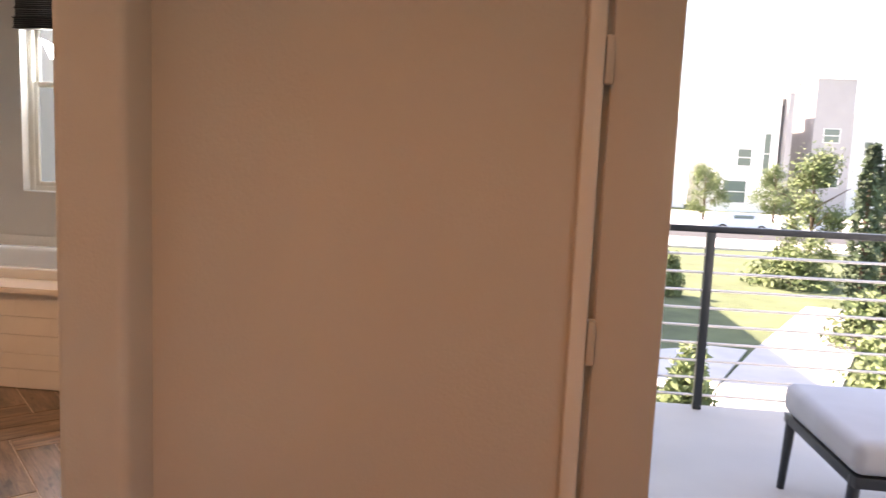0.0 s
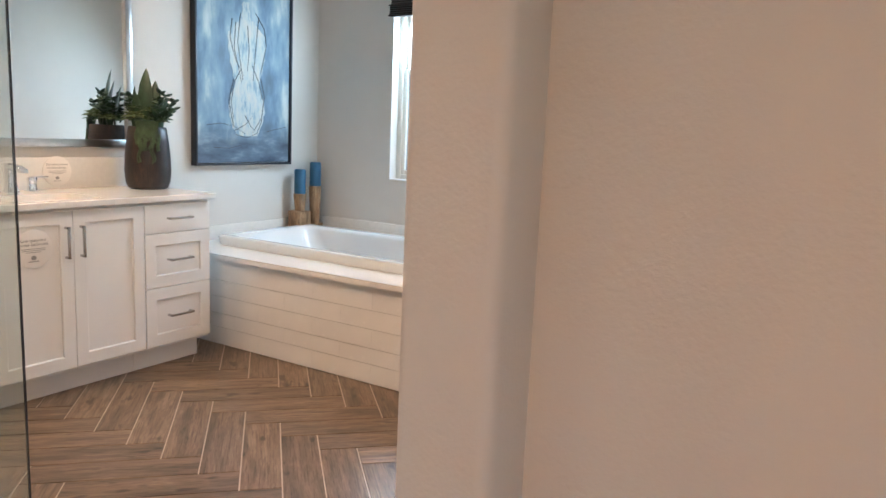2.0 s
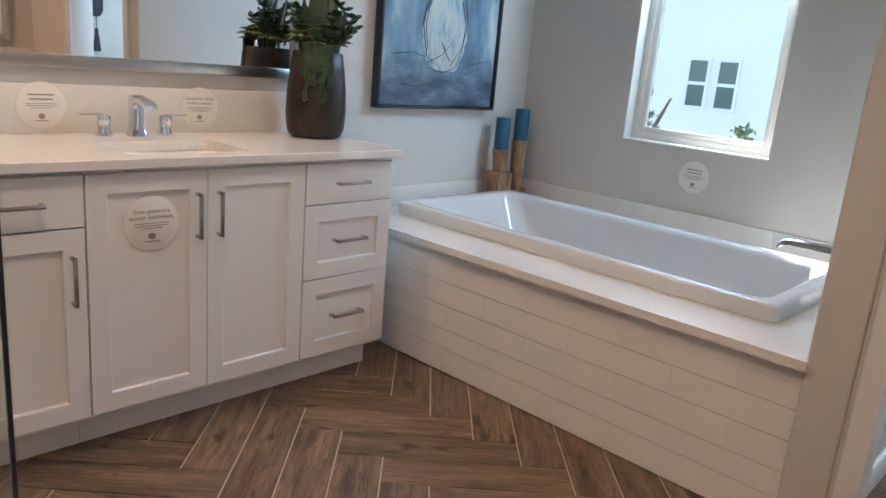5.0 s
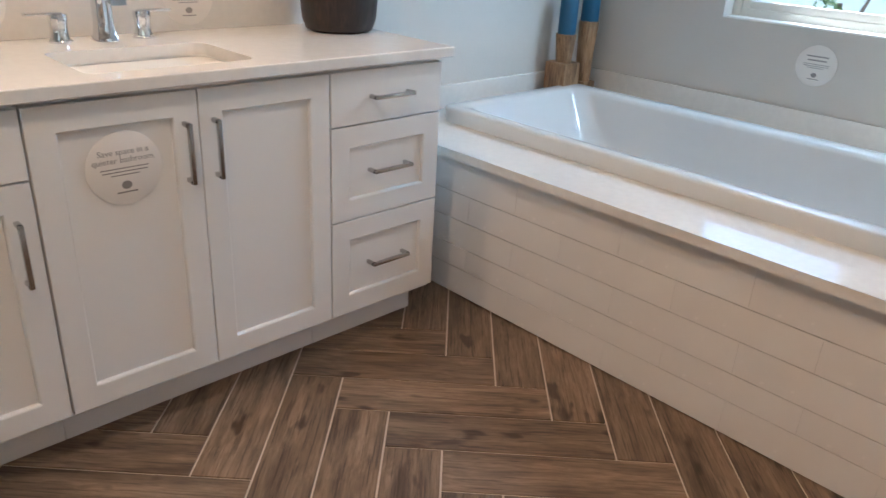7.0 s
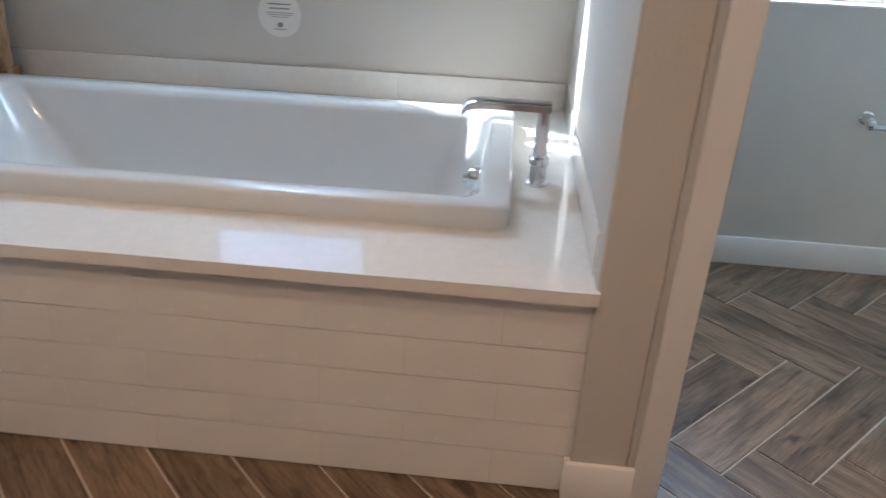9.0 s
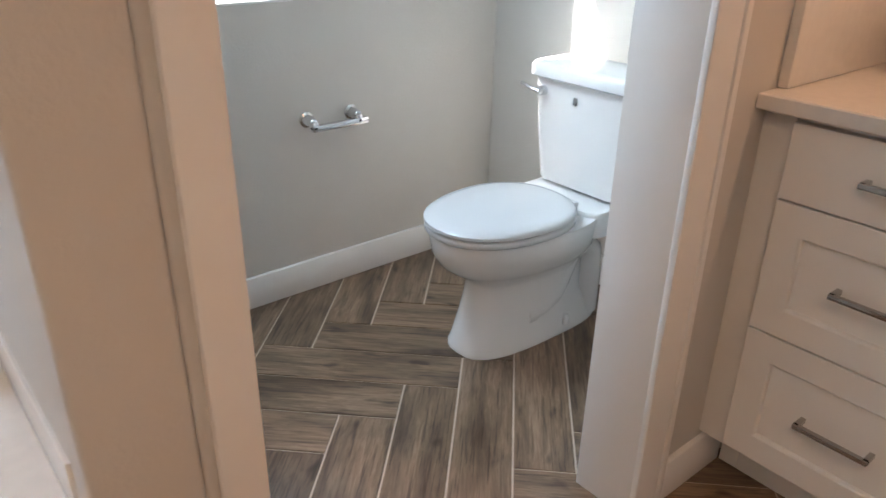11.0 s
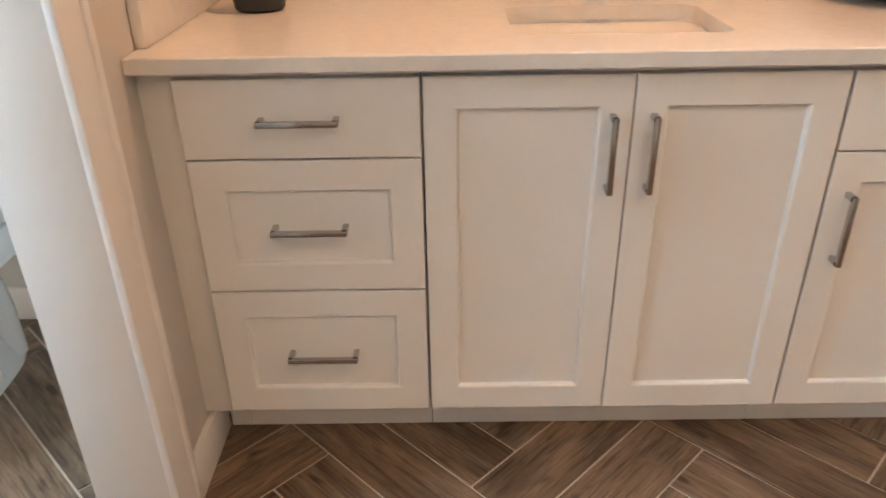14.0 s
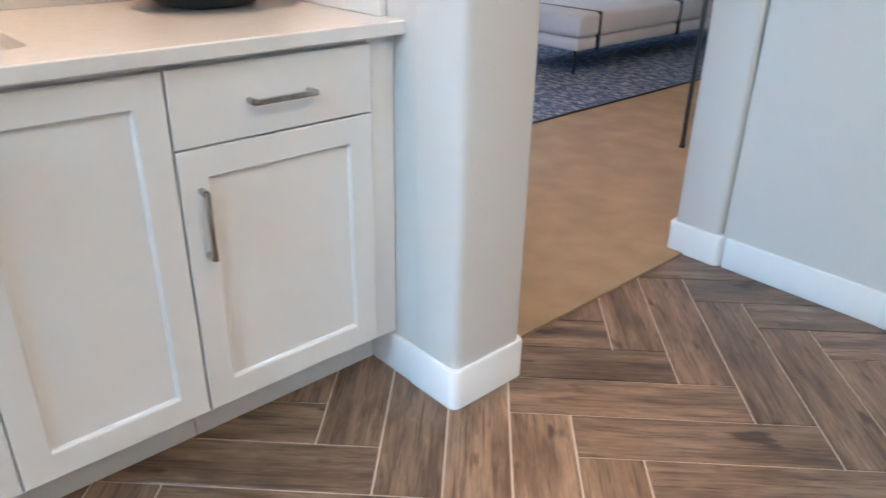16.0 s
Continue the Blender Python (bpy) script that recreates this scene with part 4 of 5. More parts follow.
def potted_plant(x, y, grow):
    r = random.Random(5)
    z0 = 0.9345
    p = thing("potted_plant", (x, y, z0), "dark brown wooden vase of green succulents with trailing beads", "plant")
    bm = bmesh.new()
    loft(bm, [ring(x, y, a, a, z0 + b, 40) for a, b in ((0.072, 0.0), (0.085, 0.006), (0.094, 0.03), (0.098, 0.08), (0.095, 0.15), (0.087, 0.22), (0.080, 0.268), (0.076, 0.272), (0.070, 0.262), (0.070, 0.25))])
    part("vase", bm, M_VASE, p)
    zt = z0 + 0.262
    # broad upright blades, one mesh each
    for a, off, turn, lean, h, w in ((-2.5, 0.006, 2.21, 0.02, 0.262, 0.070), (0.64, 0.030, 2.21, 0.03, 0.212, 0.062), (-2.5, 0.045, -2.3, 0.03, 0.13, 0.060), (-2.5, 0.055, 2.0, 0.01, 0.185, 0.026), (2.21, 0.030, 2.21, 0.03, 0.19, 0.060), (0.64, 0.055, 0.3, 0.04, 0.14, 0.050), (-0.93, 0.03, -0.93, 0.025, 0.11, 0.056), (-2.0, 0.04, -0.93, 0.02, 0.155, 0.050)):
        bm = bmesh.new()
        b = (x + off * math.cos(a), y + off * math.sin(a), zt - 0.02)
        leaf(bm, b, (b[0] + lean * math.cos(turn), b[1] + lean * math.sin(turn), zt + h), w, 0.22, 0.05)
        part("blade", bm, M_LEAF, p, "dark green upright leaf")
    for k, (a, rad, dz, l) in enumerate(((-1.6, 0.062, 0.045, 0.058), (-0.75, 0.06, 0.03, 0.046), (-2.6, 0.07, 0.035, 0.044), (0.3, 0.07, 0.03, 0.040), (1.4, 0.07, 0.04, 0.046), (2.4, 0.065, 0.05, 0.048), (3.1, 0.07, 0.03, 0.042), (-2.1, 0.05, 0.085, 0.040), (-0.3, 0.04, 0.075, 0.040), (1.0, 0.05, 0.08, 0.04))):
        cx, cy, cz = x + rad * math.cos(a), y + rad * math.sin(a), zt + dz
        bm = bmesh.new()
        for ringn, (n, f, e) in enumerate(((10, 1.0, 0.05), (9, 0.9, 0.45), (8, 0.72, 0.85), (5, 0.5, 1.25))):
            for i in range(n):
                t = 2 * math.pi * (i + 0.5 * ringn) / n + r.uniform(-0.12, 0.12)
                q = l * f * r.uniform(0.88, 1.1)
                leaf(bm, (cx, cy, cz), (cx + q * math.cos(e) * math.cos(t), cy + q * math.cos(e) * math.sin(t), cz + q * math.sin(e)), 0.42 * l, 0.3, 0.15)
        part("rosette", bm, M_LEAF3 if k in (0, 2, 8) else M_LEAF2, p)
    # jade sprigs with small paired round leaves
    for a, reach, rise in ((0.9, 0.014, 0.026), (0.6, 0.017, 0.017), (1.3, 0.009, 0.032), (-0.1, 0.010, 0.022), (2.3, 0.011, 0.024), (-2.8, 0.009, 0.026), (-2.3, 0.006, 0.030), (0.2, 0.006, 0.034)):
        bm = bmesh.new()
        cx, cy = x + 0.05 * math.cos(a), y + 0.05 * math.sin(a)
        pts = [(cx + 0.8 * reach * j * math.cos(a), cy + 0.8 * reach * j * math.sin(a), zt + 0.02 + 0.8 * rise * j) for j in range(6)]
        tube(bm, pts, 0.004, 6, 0.6)
        for j, q in enumerate(pts[1:]):
            for s in (-1.5, 0.0, 1.5, 2.9):
                t = a + s + 0.8 * (j % 2) + r.uniform(-0.3, 0.3)
                m = r.uniform(0.022, 0.034)
                leaf(bm, q, (q[0] + m * math.cos(t), q[1] + m * math.sin(t), q[2] + r.uniform(0.0, 0.024)), 0.025, 0.35)
        leaf(bm, pts[-1], (pts[-1][0] + 0.028 * math.cos(a), pts[-1][1] + 0.028 * math.sin(a), pts[-1][2] + 0.012), 0.02, 0.3)
        part("jade_sprig", bm, M_LEAF, p)
    # strings of beads over the rim, two of them long
    for k in range(22):
        long = k in (5, 20)
        a = -0.98 if k == 5 else (-0.42 if k == 20 else -1.15 + 1.0 * (k + r.uniform(-0.4, 0.4)) / 21)
        drop = 0.185 if long else r.uniform(0.05, 0.135)
        bm = bmesh.new()
        for i in range(int(drop / 0.0085)):
            z = zt + 0.03 - i * 0.0085
            rad = 0.086 if z > z0 + 0.25 else 0.088 + 0.0125 * min(1, (z0 + 0.25 - z) / 0.13)
            aa = a + 0.05 * math.sin(i * 0.7 + k)
            for s in (-1, 1):
                c = bmesh.ops.create_icosphere(bm, subdivisions=1, radius=r.uniform(0.0034, 0.0050))
                bmesh.ops.translate(bm, verts=c["verts"], vec=(x + rad * math.cos(aa + s * 0.045), y + rad * math.sin(aa + s * 0.045), z + s * 0.002))
        part("bead_string", bm, M_LEAF2, p)
    p.scale = (grow, grow, grow)


potted_plant(-3.868, 3.826, 1.26)


def sign(c, normal, r, label, words=(), place="wall"):
    """A round printed card; its small print is bars."""
    n = Vector(normal)
    ux = Vector((0, 0, 1)).cross(n).normalized()
    m = Matrix.Translation(Vector(c)) @ Matrix((ux, Vector((0, 0, 1)), n)).transposed().to_4x4()
    s = thing("round_sign", c, label, "sign", "round cards")
    bm = bmesh.new()
    loft(bm, [[m @ Vector((rr * math.cos(a), rr * math.sin(a), z)) for a in [2 * math.pi * i / 48 for i in range(48)]] for rr, z in ((r, 0.0005), (r, 0.0025), (r - 0.001, 0.003))])
    part("card", bm, M_SIGN, s)
    k = r / 0.066
    y = 0.030 * k
    if words:
        for line in words:
            text_mesh(line, 0.0148 * k, m @ Matrix.Translation((0, y, 0.0034)), M_INK, "lettering", s)
            y -= 0.0145 * k
    else:
        for wd in (0.07, 0.062):
            bm = bmesh.new()
            box(bm, -wd * k / 2, wd * k / 2, y - 0.002 * k, y + 0.002 * k, 0.003, 0.0034)
            bm.transform(m)
            part("printed_line", bm, M_INK, s)
            y -= 0.0125 * k
    for wd in (0.084, 0.08, 0.05):
        bm = bmesh.new()
        box(bm, -wd * k / 2, wd * k / 2, y - 0.0009 * k, y + 0.0009 * k, 0.003, 0.0034)
        bm.transform(m)
        part("printed_line", bm, M_INK, s)
        y -= 0.006 * k
    bm = bmesh.new()
    loft(bm, [[m @ Vector((0.009 * k * math.cos(a), -0.030 * k + 0.0075 * k * math.sin(a), z)) for a in [2 * math.pi * i / 20 for i in range(20)]] for z in (0.003, 0.0035)])
    part("mark", bm, M_INK, s)
    bm = bmesh.new()
    box(bm, -0.018 * k, 0.018 * k, -0.044 * k, -0.0415 * k, 0.003, 0.0034)
    bm.transform(m)
    part("printed_line", bm, M_INK, s)


sign((-3.491, 2.952, 0.728), (1, 0, 0), 0.086, "round white printed card on the vanity door", ("Save space in a", "quieter bathroom."))
sign((WL + 0.0225, 3.398, 1.028), (1, 0, 0), 0.078, "round white printed card on the backsplash", ("Durability meets", "modern design."))
sign((WL + 0.0225, 2.83, 1.028), (1, 0, 0), 0.078, "round white printed card on the backsplash")
sign((-2.955, BACK - 0.001, 0.832), (0, -1, 0), 0.079, "round white printed card on the wall above the tub")

# woven shade over the tub window
shade = thing("woven_shade", (-2.98, BACK, 2.08), "dark brown woven wooden roman shade, raised", "window shade")
for i in range(30):
    z = 2.085 + i * 0.0135
    part("slat", boxes((-3.385, -2.575, BACK - 0.034 - 0.012 * (i % 5 == 0) - (0.018 if i < 6 else 0), BACK - 0.012, z, z + 0.0105), bevel=0.002, seg=1), M_VASE, shade)
part("head_rail", boxes((-3.385, -2.575, BACK - 0.05, BACK - 0.002, 2.49, 2.53), bevel=0.003), M_VASE, shade)

# second vanity: small pot and dark bowl
pot = thing("flower_pot", (-0.25, 3.93, 0.9345), "small dark grey ceramic pot on the vanity", "pot")
bm = bmesh.new()
loft(bm, [ring(-0.25, 3.93, a, a, 0.9345 + b, 32) for a, b in ((0.048, 0), (0.055, 0.006), (0.062, 0.05), (0.066, 0.11), (0.066, 0.115), (0.058, 0.112), (0.055, 0.09))])
part("body", bm, M_DARKMETAL, pot)
bowl = thing("bowl", (-0.24, 2.50, 0.9345), "wide shallow dark bowl on the vanity", "bowl")
bm = bmesh.new()
loft(bm, [ring(-0.24, 2.50, a, a * 1.18, 0.9345 + b, 40) for a, b in ((0.07, 0), (0.09, 0.005), (0.13, 0.03), (0.16, 0.06), (0.163, 0.063), (0.157, 0.06), (0.12, 0.032), (0.06, 0.014))])
part("body", bm, M_DARKMETAL, bowl)

# ---- bedroom ----
rug = thing("area_rug", (2.2, -1.2, 0.006), "blue and grey patterned woven area rug", "rug")
M_RUG = mat("rug_pile", (0.3, 0.33, 0.38), 0.95)
rv = coords(M_RUG, "Object", (6, 12, 1))
rn = noise_tex(M_RUG, rv, 2.5, 8, 0.75)
link(M_RUG, ramp(M_RUG, rn, [(0.38, (0.03, 0.055, 0.12)), (0.50, (0.10, 0.14, 0.21)), (0.57, (0.34, 0.35, 0.37)), (0.7, (0.58, 0.56, 0.54))]), bsdf(M_RUG).inputs["Base Color"])
bump(M_RUG, rn, 0.6, 0.004)
part("woven_top", boxes((0.74, 3.6, -3.6, 1.0, 0.006, 0.018), bevel=0.004), M_RUG, rug)
part("binding", boxes((0.725, 0.74, -3.6, 1.0, 0.006, 0.017), bevel=0.003), M_BLACK, rug)
bench = thing("upholstered_bench", (1.75, -1.9, 0.018), "white upholstered bench on thin black legs with dark piping", "bench")
part("cushion", boxes((1.30, 2.15, -3.3, -0.92, 0.285, 0.45), bevel=0.035, seg=4), M_FABRIC, bench)
part("base", boxes((1.31, 2.14, -3.29, -0.93, 0.195, 0.284), bevel=0.02, seg=3), M_FABRIC, bench)
for yy in (-1.15, -2.2):
    part("strap", boxes((1.292, 2.158, yy - 0.012, yy + 0.012, 0.19, 0.456), bevel=0.004), M_BLACK, bench)
for lx, ly in ((1.38, -1.0), (2.07, -1.0), (1.38, -3.2), (2.07, -3.2)):
    bm = bmesh.new()
    tube(bm, [(lx, ly, 0.2), (lx, ly, 0.018)], 0.011, 8)
    part("leg", bm, M_BLACK, bench)
post = thing("floor_lamp", (-0.06, -0.12, 0.006), "slim dark metal floor lamp pole on the carpet", "floor lamp")
bm = bmesh.new()
tube(bm, [(-0.06, -0.12, 0.01), (-0.06, -0.12, 1.45)], 0.012, 10)
part("pole", bm, M_DARKMETAL, post)
bm = bmesh.new()
loft(bm, [ring(-0.06, -0.12, a, a, b, 28) for a, b in ((0.016, 0.0065), (0.016, 0.016), (0.013, 0.024))])
part("base", bm, M_DARKMETAL, post)


def hanging_ornament(y, z):
    """A flat dark pouch with a tassel on a cord, on the wall over the toilet."""
    x = EW - 0.016
    h = thing("wall_ornament", (x, y, z), "dark woven hanging wall ornament with a tassel", "wall decoration")
    bm = bmesh.new()
    loft(bm, [ring(x, y, 0.012, w, z + d, 20) for w, d in ((0.012, 0.0), (0.04, 0.012), (0.058, 0.05), (0.06, 0.12), (0.05, 0.20), (0.028, 0.30), (0.008, 0.36))])
    part("pouch", bm, M_BLACK, h)
    bm = bmesh.new()
    tube(bm, [(x, y, z + 0.36), (x, y, z + 0.46)], 0.003, 6)
    part("hanger", bm, M_BLACK, h)
    bm = bmesh.new()
    tube(bm, [(x, y, z), (x, y, z - 0.10)], 0.003, 6)
    part("cord", bm, M_BLACK, h)
    bm = bmesh.new()
    loft(bm, [ring(x, y, w * 0.5, w, z - d, 14) for w, d in ((0.008, 0.095), (0.018, 0.11), (0.014, 0.13), (0.024, 0.2), (0.034, 0.28), (0.03, 0.285))])
    part("tassel", bm, M_BLACK, h)


hanging_ornament(4.57, 1.40)

# ---- ceiling lights ----


def downlight(x, y, watts, colour):
    d = thing("ceiling_light", (x, y, CEIL), "unseen small round recessed warm ceiling light", "ceiling light", "recessed lights")
    bm = bmesh.new()
    loft(bm, [ring(x, y, r, r, z, 28) for r, z in ((0.075, CEIL - 0.0005), (0.075, CEIL - 0.005), (0.058, CEIL - 0.007), (0.056, CEIL - 0.003))])
    part("trim_ring", bm, M_TRIM, d)
    bm = bmesh.new()
    loft(bm, [ring(x, y, r, r, z, 28) for r, z in ((0.055, CEIL - 0.0045), (0.055, CEIL - 0.006))])
    part("lens", bm, M_LENS, d)
    ld = bpy.data.lights.new("downlight", "SPOT")
    ld.energy, ld.color, ld.spot_size, ld.spot_blend, ld.shadow_soft_size = watts, colour, radians(140), 0.8, 0.05
    lo = new("downlight", ld)
    lo.matrix_world = look((x, y, CEIL - 0.03), (x, y, 0))


M_LENS = mat("lamp_lens", (0.9, 0.85, 0.75), 0.4)
bsdf(M_LENS).inputs["Emission Color"].default_value = (1.0, 0.72, 0.45, 1)
bsdf(M_LENS).inputs["Emission Strength"].default_value = 6
# amber pair: unseen lamps added to warm the hall and bedroom walls
AMBER = (1.0, 0.44, 0.18)
GOLD = (1.0, 0.52, 0.26)
for x, y, w, c in ((-2.6, 2.45, 13, WARM), (-3.55, 3.1, 9, WARM), (-0.45, 3.2, 9.5, GOLD), (-1.6, 1.7, 2.0, AMBER), (-0.2, 0.45, 14, AMBER)):
    downlight(x, y, w, c)

# ---- balcony and outside ----
GROUND = -3.1
solid("ground", boxes((-400, 400, -400, 400, GROUND - 0.3, GROUND)), M_LAWN, "sunlit lawn reaching to the horizon", "ground")
balcony = solid("balcony_floor", boxes((0.20, 5.2, 2.286, 4.78, -0.25, -0.02)), M_CONC, "pale concrete balcony floor", "balcony")
solid("wall_under_balcony", boxes((WL - T, 5.2, -4.3, 2.28, GROUND, -0.12), (WL - T, EW + T, 2.28, BACK + T, GROUND, -0.12)), M_STUCCO, "white stucco lower storey", "wall")
rail = thing("balcony_railing", (2.0, 4.71, -0.02), "dark grey metal balcony railing with horizontal bars", "railing")
for px in (1.19, 2.85, 4.6):
    part("post", boxes((px - 0.022, px + 0.022, 4.69, 4.735, -0.02, 1.0), bevel=0.003), M_DARKMETAL, rail)
part("top_rail", boxes((0.34, 5.1, 4.68, 4.74, 0.985, 1.02), bevel=0.004), M_DARKMETAL, rail)
for i in range(9):
    z = 0.06 + i * 0.1
    bm = bmesh.new()
    tube(bm, [(0.34, 4.712, z), (5.1, 4.712, z)], 0.0075, 8)
    part("bar", bm, M_STEEL, rail)
# balcony door, swung open against its hinges
door = thing("door_balcony", (0.29, 2.12, 0), "greige painted balcony door standing open on its hinges", "door", "", "structure")
part("slab", boxes((0.304, 0.452, 2.165, 2.21, 0.012, 2.33), bevel=0.003), M_DOORPAINT, door)
for z0 in (0.22, 0.88, 1.49, 2.1):
    part("hinge", boxes((0.289, 0.306, 2.141, 2.171, z0, z0 + 0.10), bevel=0.003), M_DOORPAINT, door)
solid("trim", boxes((0.25, 0.285, 2.13, 2.148, 0.0, 2.42), bevel=0.003), M_TRIM, "white painted balcony door casing", "trim")
solid("trim", boxes((0.2455, 0.288, 2.1485, 2.18, 0.0, 2.36), (0.2455, 0.306, 2.1805, 2.30, 0.0, 2.36), bevel=0.002), M_DOORPAINT, "painted balcony door jamb", "trim")
# lounge chair
ch = thing("lounge_chair", (1.75, 3.45, -0.02), "dark framed outdoor lounge chair with a pale grey cushion", "chair")
part("seat_cushion", boxes((1.30, 2.05, 3.05, 3.75, 0.31, 0.44), bevel=0.04, seg=4), mottled("outdoor_cushion", (0.42, 0.44, 0.47), 0.95, 0.05, 5, 240, 0.5), ch)
for lx, ly in ((1.33, 3.70), (2.02, 3.70), (1.33, 3.10), (2.02, 3.10)):
    bm = bmesh.new()
    tube(bm, [(lx, ly, 0.30), (lx + 0.02 * (1 if lx > 1.7 else -1), ly, -0.02)], 0.022, 10, 0.7)
    part("leg", bm, M_DARKMETAL, ch)
part("seat_frame", boxes((1.31, 2.04, 3.06, 3.74, 0.265, 0.308), bevel=0.006), M_DARKMETAL, ch)
bm = bmesh.new()
tube(bm, [(1.58, 3.00, 0.28), (1.58, 3.02, 0.44), (1.58, 3.08, 0.50), (1.58, 3.28, 0.50), (1.58, 3.36, 0.45), (1.58, 3.38, 0.28)], 0.02, 10)
part("armrest", bm, M_DARKMETAL, ch, "rounded woven dark armrest")
for i in range(9):
    bm = bmesh.new()
    yy = 3.03 + i * 0.04
    tube(bm, [(1.58, yy, 0.30), (1.58, yy, 0.485)], 0.005, 6)
    part("cane_strand", bm, M_DARKMETAL, ch)

# garden and street, one storey down
bm = bmesh.new()


def slab(bm, pts, z0, z1):
    loft(bm, [[(x, y, z) for x, y in pts] for z in (z0, z1)])


slab(bm, [(1.6, 6.5), (4.6, 6.5), (6.6, 15.4), (8.9, 19.9), (11.2, 26.0), (10.0, 26.2), (6.1, 19.1), (3.9, 14.7)], GROUND, GROUND + 0.05)
slab(bm, [(6.0, 19.2), (5.2, 19.4), (0.5, 17.0), (-6, 15.5), (-6, 13.9), (1.0, 15.2), (4.3, 15.6)], GROUND, GROUND + 0.052)
solid("path", bm, M_CONC, "pale concrete garden path", "path")
solid("road", boxes((-90, 160, 50, 62, GROUND, GROUND + 0.03)), M_ASPHALT, "asphalt street", "road")
solid("kerb", boxes((-90, 160, 49.8, 50, GROUND, GROUND + 0.15)), M_CONC, "concrete kerb", "kerb")
solid("pavement", boxes((-90, 160, 44, 49.8, GROUND, GROUND + 0.13)), M_CONC, "pale concrete pavement", "pavement")
solid("forecourt", boxes((-90, 160, 62, 84, GROUND, GROUND + 0.08)), M_CONC, "pale concrete forecourt before the houses", "pavement")


def leaf_cloud(bm, r, n, place, size):
    for _ in range(n):
        c = Vector(place(r))
        a = Vector((r.gauss(0, 1), r.gauss(0, 1), r.gauss(0, 1))).normalized()
        b = a.orthogonal().normalized()
        s = size * r.uniform(0.6, 1.3)
        vs = [bm.verts.new(c + a * s), bm.verts.new(c + b * s * 0.45), bm.verts.new(c - a * s), bm.verts.new(c - b * s * 0.45)]
        bm.faces.new(vs)


def tree(x, y, h, spread, kind, label, seed, z0=GROUND):
    r = random.Random(seed)
    t = thing("tree", (x, y, z0), label, "tree")
    bm = bmesh.new()
    tube(bm, [(x, y, z0), (x + 0.05, y, z0 + h * 0.35), (x, y + 0.05, z0 + h * 0.7), (x, y, z0 + h * 0.92)], 0.035 * h * 0.5 + 0.03, 8, 0.25)
    if kind != "cypress":
        for i in range(9):
            a = i * 2.4
            zz = z0 + h * (0.3 + 0.06 * i)
            tube(bm, [(x, y, zz), (x + spread * 0.45 * math.cos(a), y + spread * 0.45 * math.sin(a), zz + h * 0.1), (x + spread * 0.75 * math.cos(a), y + spread * 0.75 * math.sin(a), zz + h * 0.17)], 0.03 + 0.008 * h * 0.3, 6, 0.3)
    part("trunk", bm, M_BARK, t)
    bm = bmesh.new()
    if kind == "cypress":
        def place(q):
            s = q.random() ** 0.8
            a = q.uniform(0, 6.28)
            rad = spread * (0.35 + 0.65 * math.sin(math.pi * min(1, 0.08 + 0.95 * s)) ** 0.8) * math.sqrt(q.uniform(0.3, 1)) * (1 + 0.2 * math.sin(5 * a + 20 * s))
            return x + rad * math.cos(a), y + rad * math.sin(a), z0 + 0.15 + s * h
        leaf_cloud(bm, r, 2600, place, 0.10)
        part("crown", bm, M_FROND, t, smooth=0)
        return
    clumps = []
    for i in range(26):
        a = r.uniform(0, 6.28)
        s = r.random()
        rad = spread * (1.05 - 0.85 * s if kind == "cone" else math.sin(math.pi * (0.15 + 0.8 * s))) * r.uniform(0.35, 1)
        clumps.append((x + rad * math.cos(a), y + rad * math.sin(a), z0 + h * (0.18 + 0.8 * s), r.uniform(0.18, 0.34) * spread))

    def place(q):
        c = q.choice(clumps)
        return c[0] + q.gauss(0, c[3] * 0.55), c[1] + q.gauss(0, c[3] * 0.55), c[2] + q.gauss(0, c[3] * 0.5)
    leaf_cloud(bm, r, 9000 if spread > 1 else 1500, place, 0.03 + 0.03 * spread)
    part("crown", bm, M_TREE, t, smooth=0)


def shrub(x, y, w, h, label, seed, z0=GROUND):
    r = random.Random(seed)
    s = thing("shrub", (x, y, z0), label, "shrub")
    bm = bmesh.new()

    def place(q):
        a, e = q.uniform(0, 6.28), q.uniform(0.05, 1.5)
        k = q.uniform(0.55, 1.0) * (1 + 0.15 * math.sin(4 * a + 7 * e))
        return x + w * k * math.cos(e) * math.cos(a), y + w * k * math.cos(e) * math.sin(a), z0 + h * k * math.sin(e)
    leaf_cloud(bm, r, 2600, place, 0.06 + 0.03 * w)
    part("foliage", bm, M_TREE, s, smooth=0)
    bm = bmesh.new()
    for i in range(5):
        a = i * 1.3
        tube(bm, [(x, y, z0), (x + w * 0.5 * math.cos(a), y + w * 0.5 * math.sin(a), z0 + h * 0.7)], 0.02, 6, 0.4)
    part("stem", bm, M_BARK, s)


tree(11.9, 31.5, 5.2, 1.7, "cone", "grey-green conical garden tree", 3)
tree(9.7, 21.9, 5.2, 0.42, "cypress", "tall narrow dark green cypress", 4)
tree(10.6, 22.6, 5.3, 0.45, "cypress", "tall narrow dark green cypress beside another", 5)
tree(17.0, 70.0, 5.0, 2.0, "round", "small young street tree", 6)
tree(23.5, 71.0, 5.0, 2.2, "round", "small young street tree in front of houses", 7)
tree(14.5, 29.0, 5.4, 1.6, "round", "broad green garden tree", 8)
shrub(11.2, 31.2, 1.9, 1.2, "low clipped green hedge shrub", 11)
shrub(9.4, 20.4, 1.1, 1.4, "leafy green shrub by the cypresses", 12)
shrub(7.4, 14.4, 1.2, 1.2, "leafy yellow-green shrub below the balcony", 13)
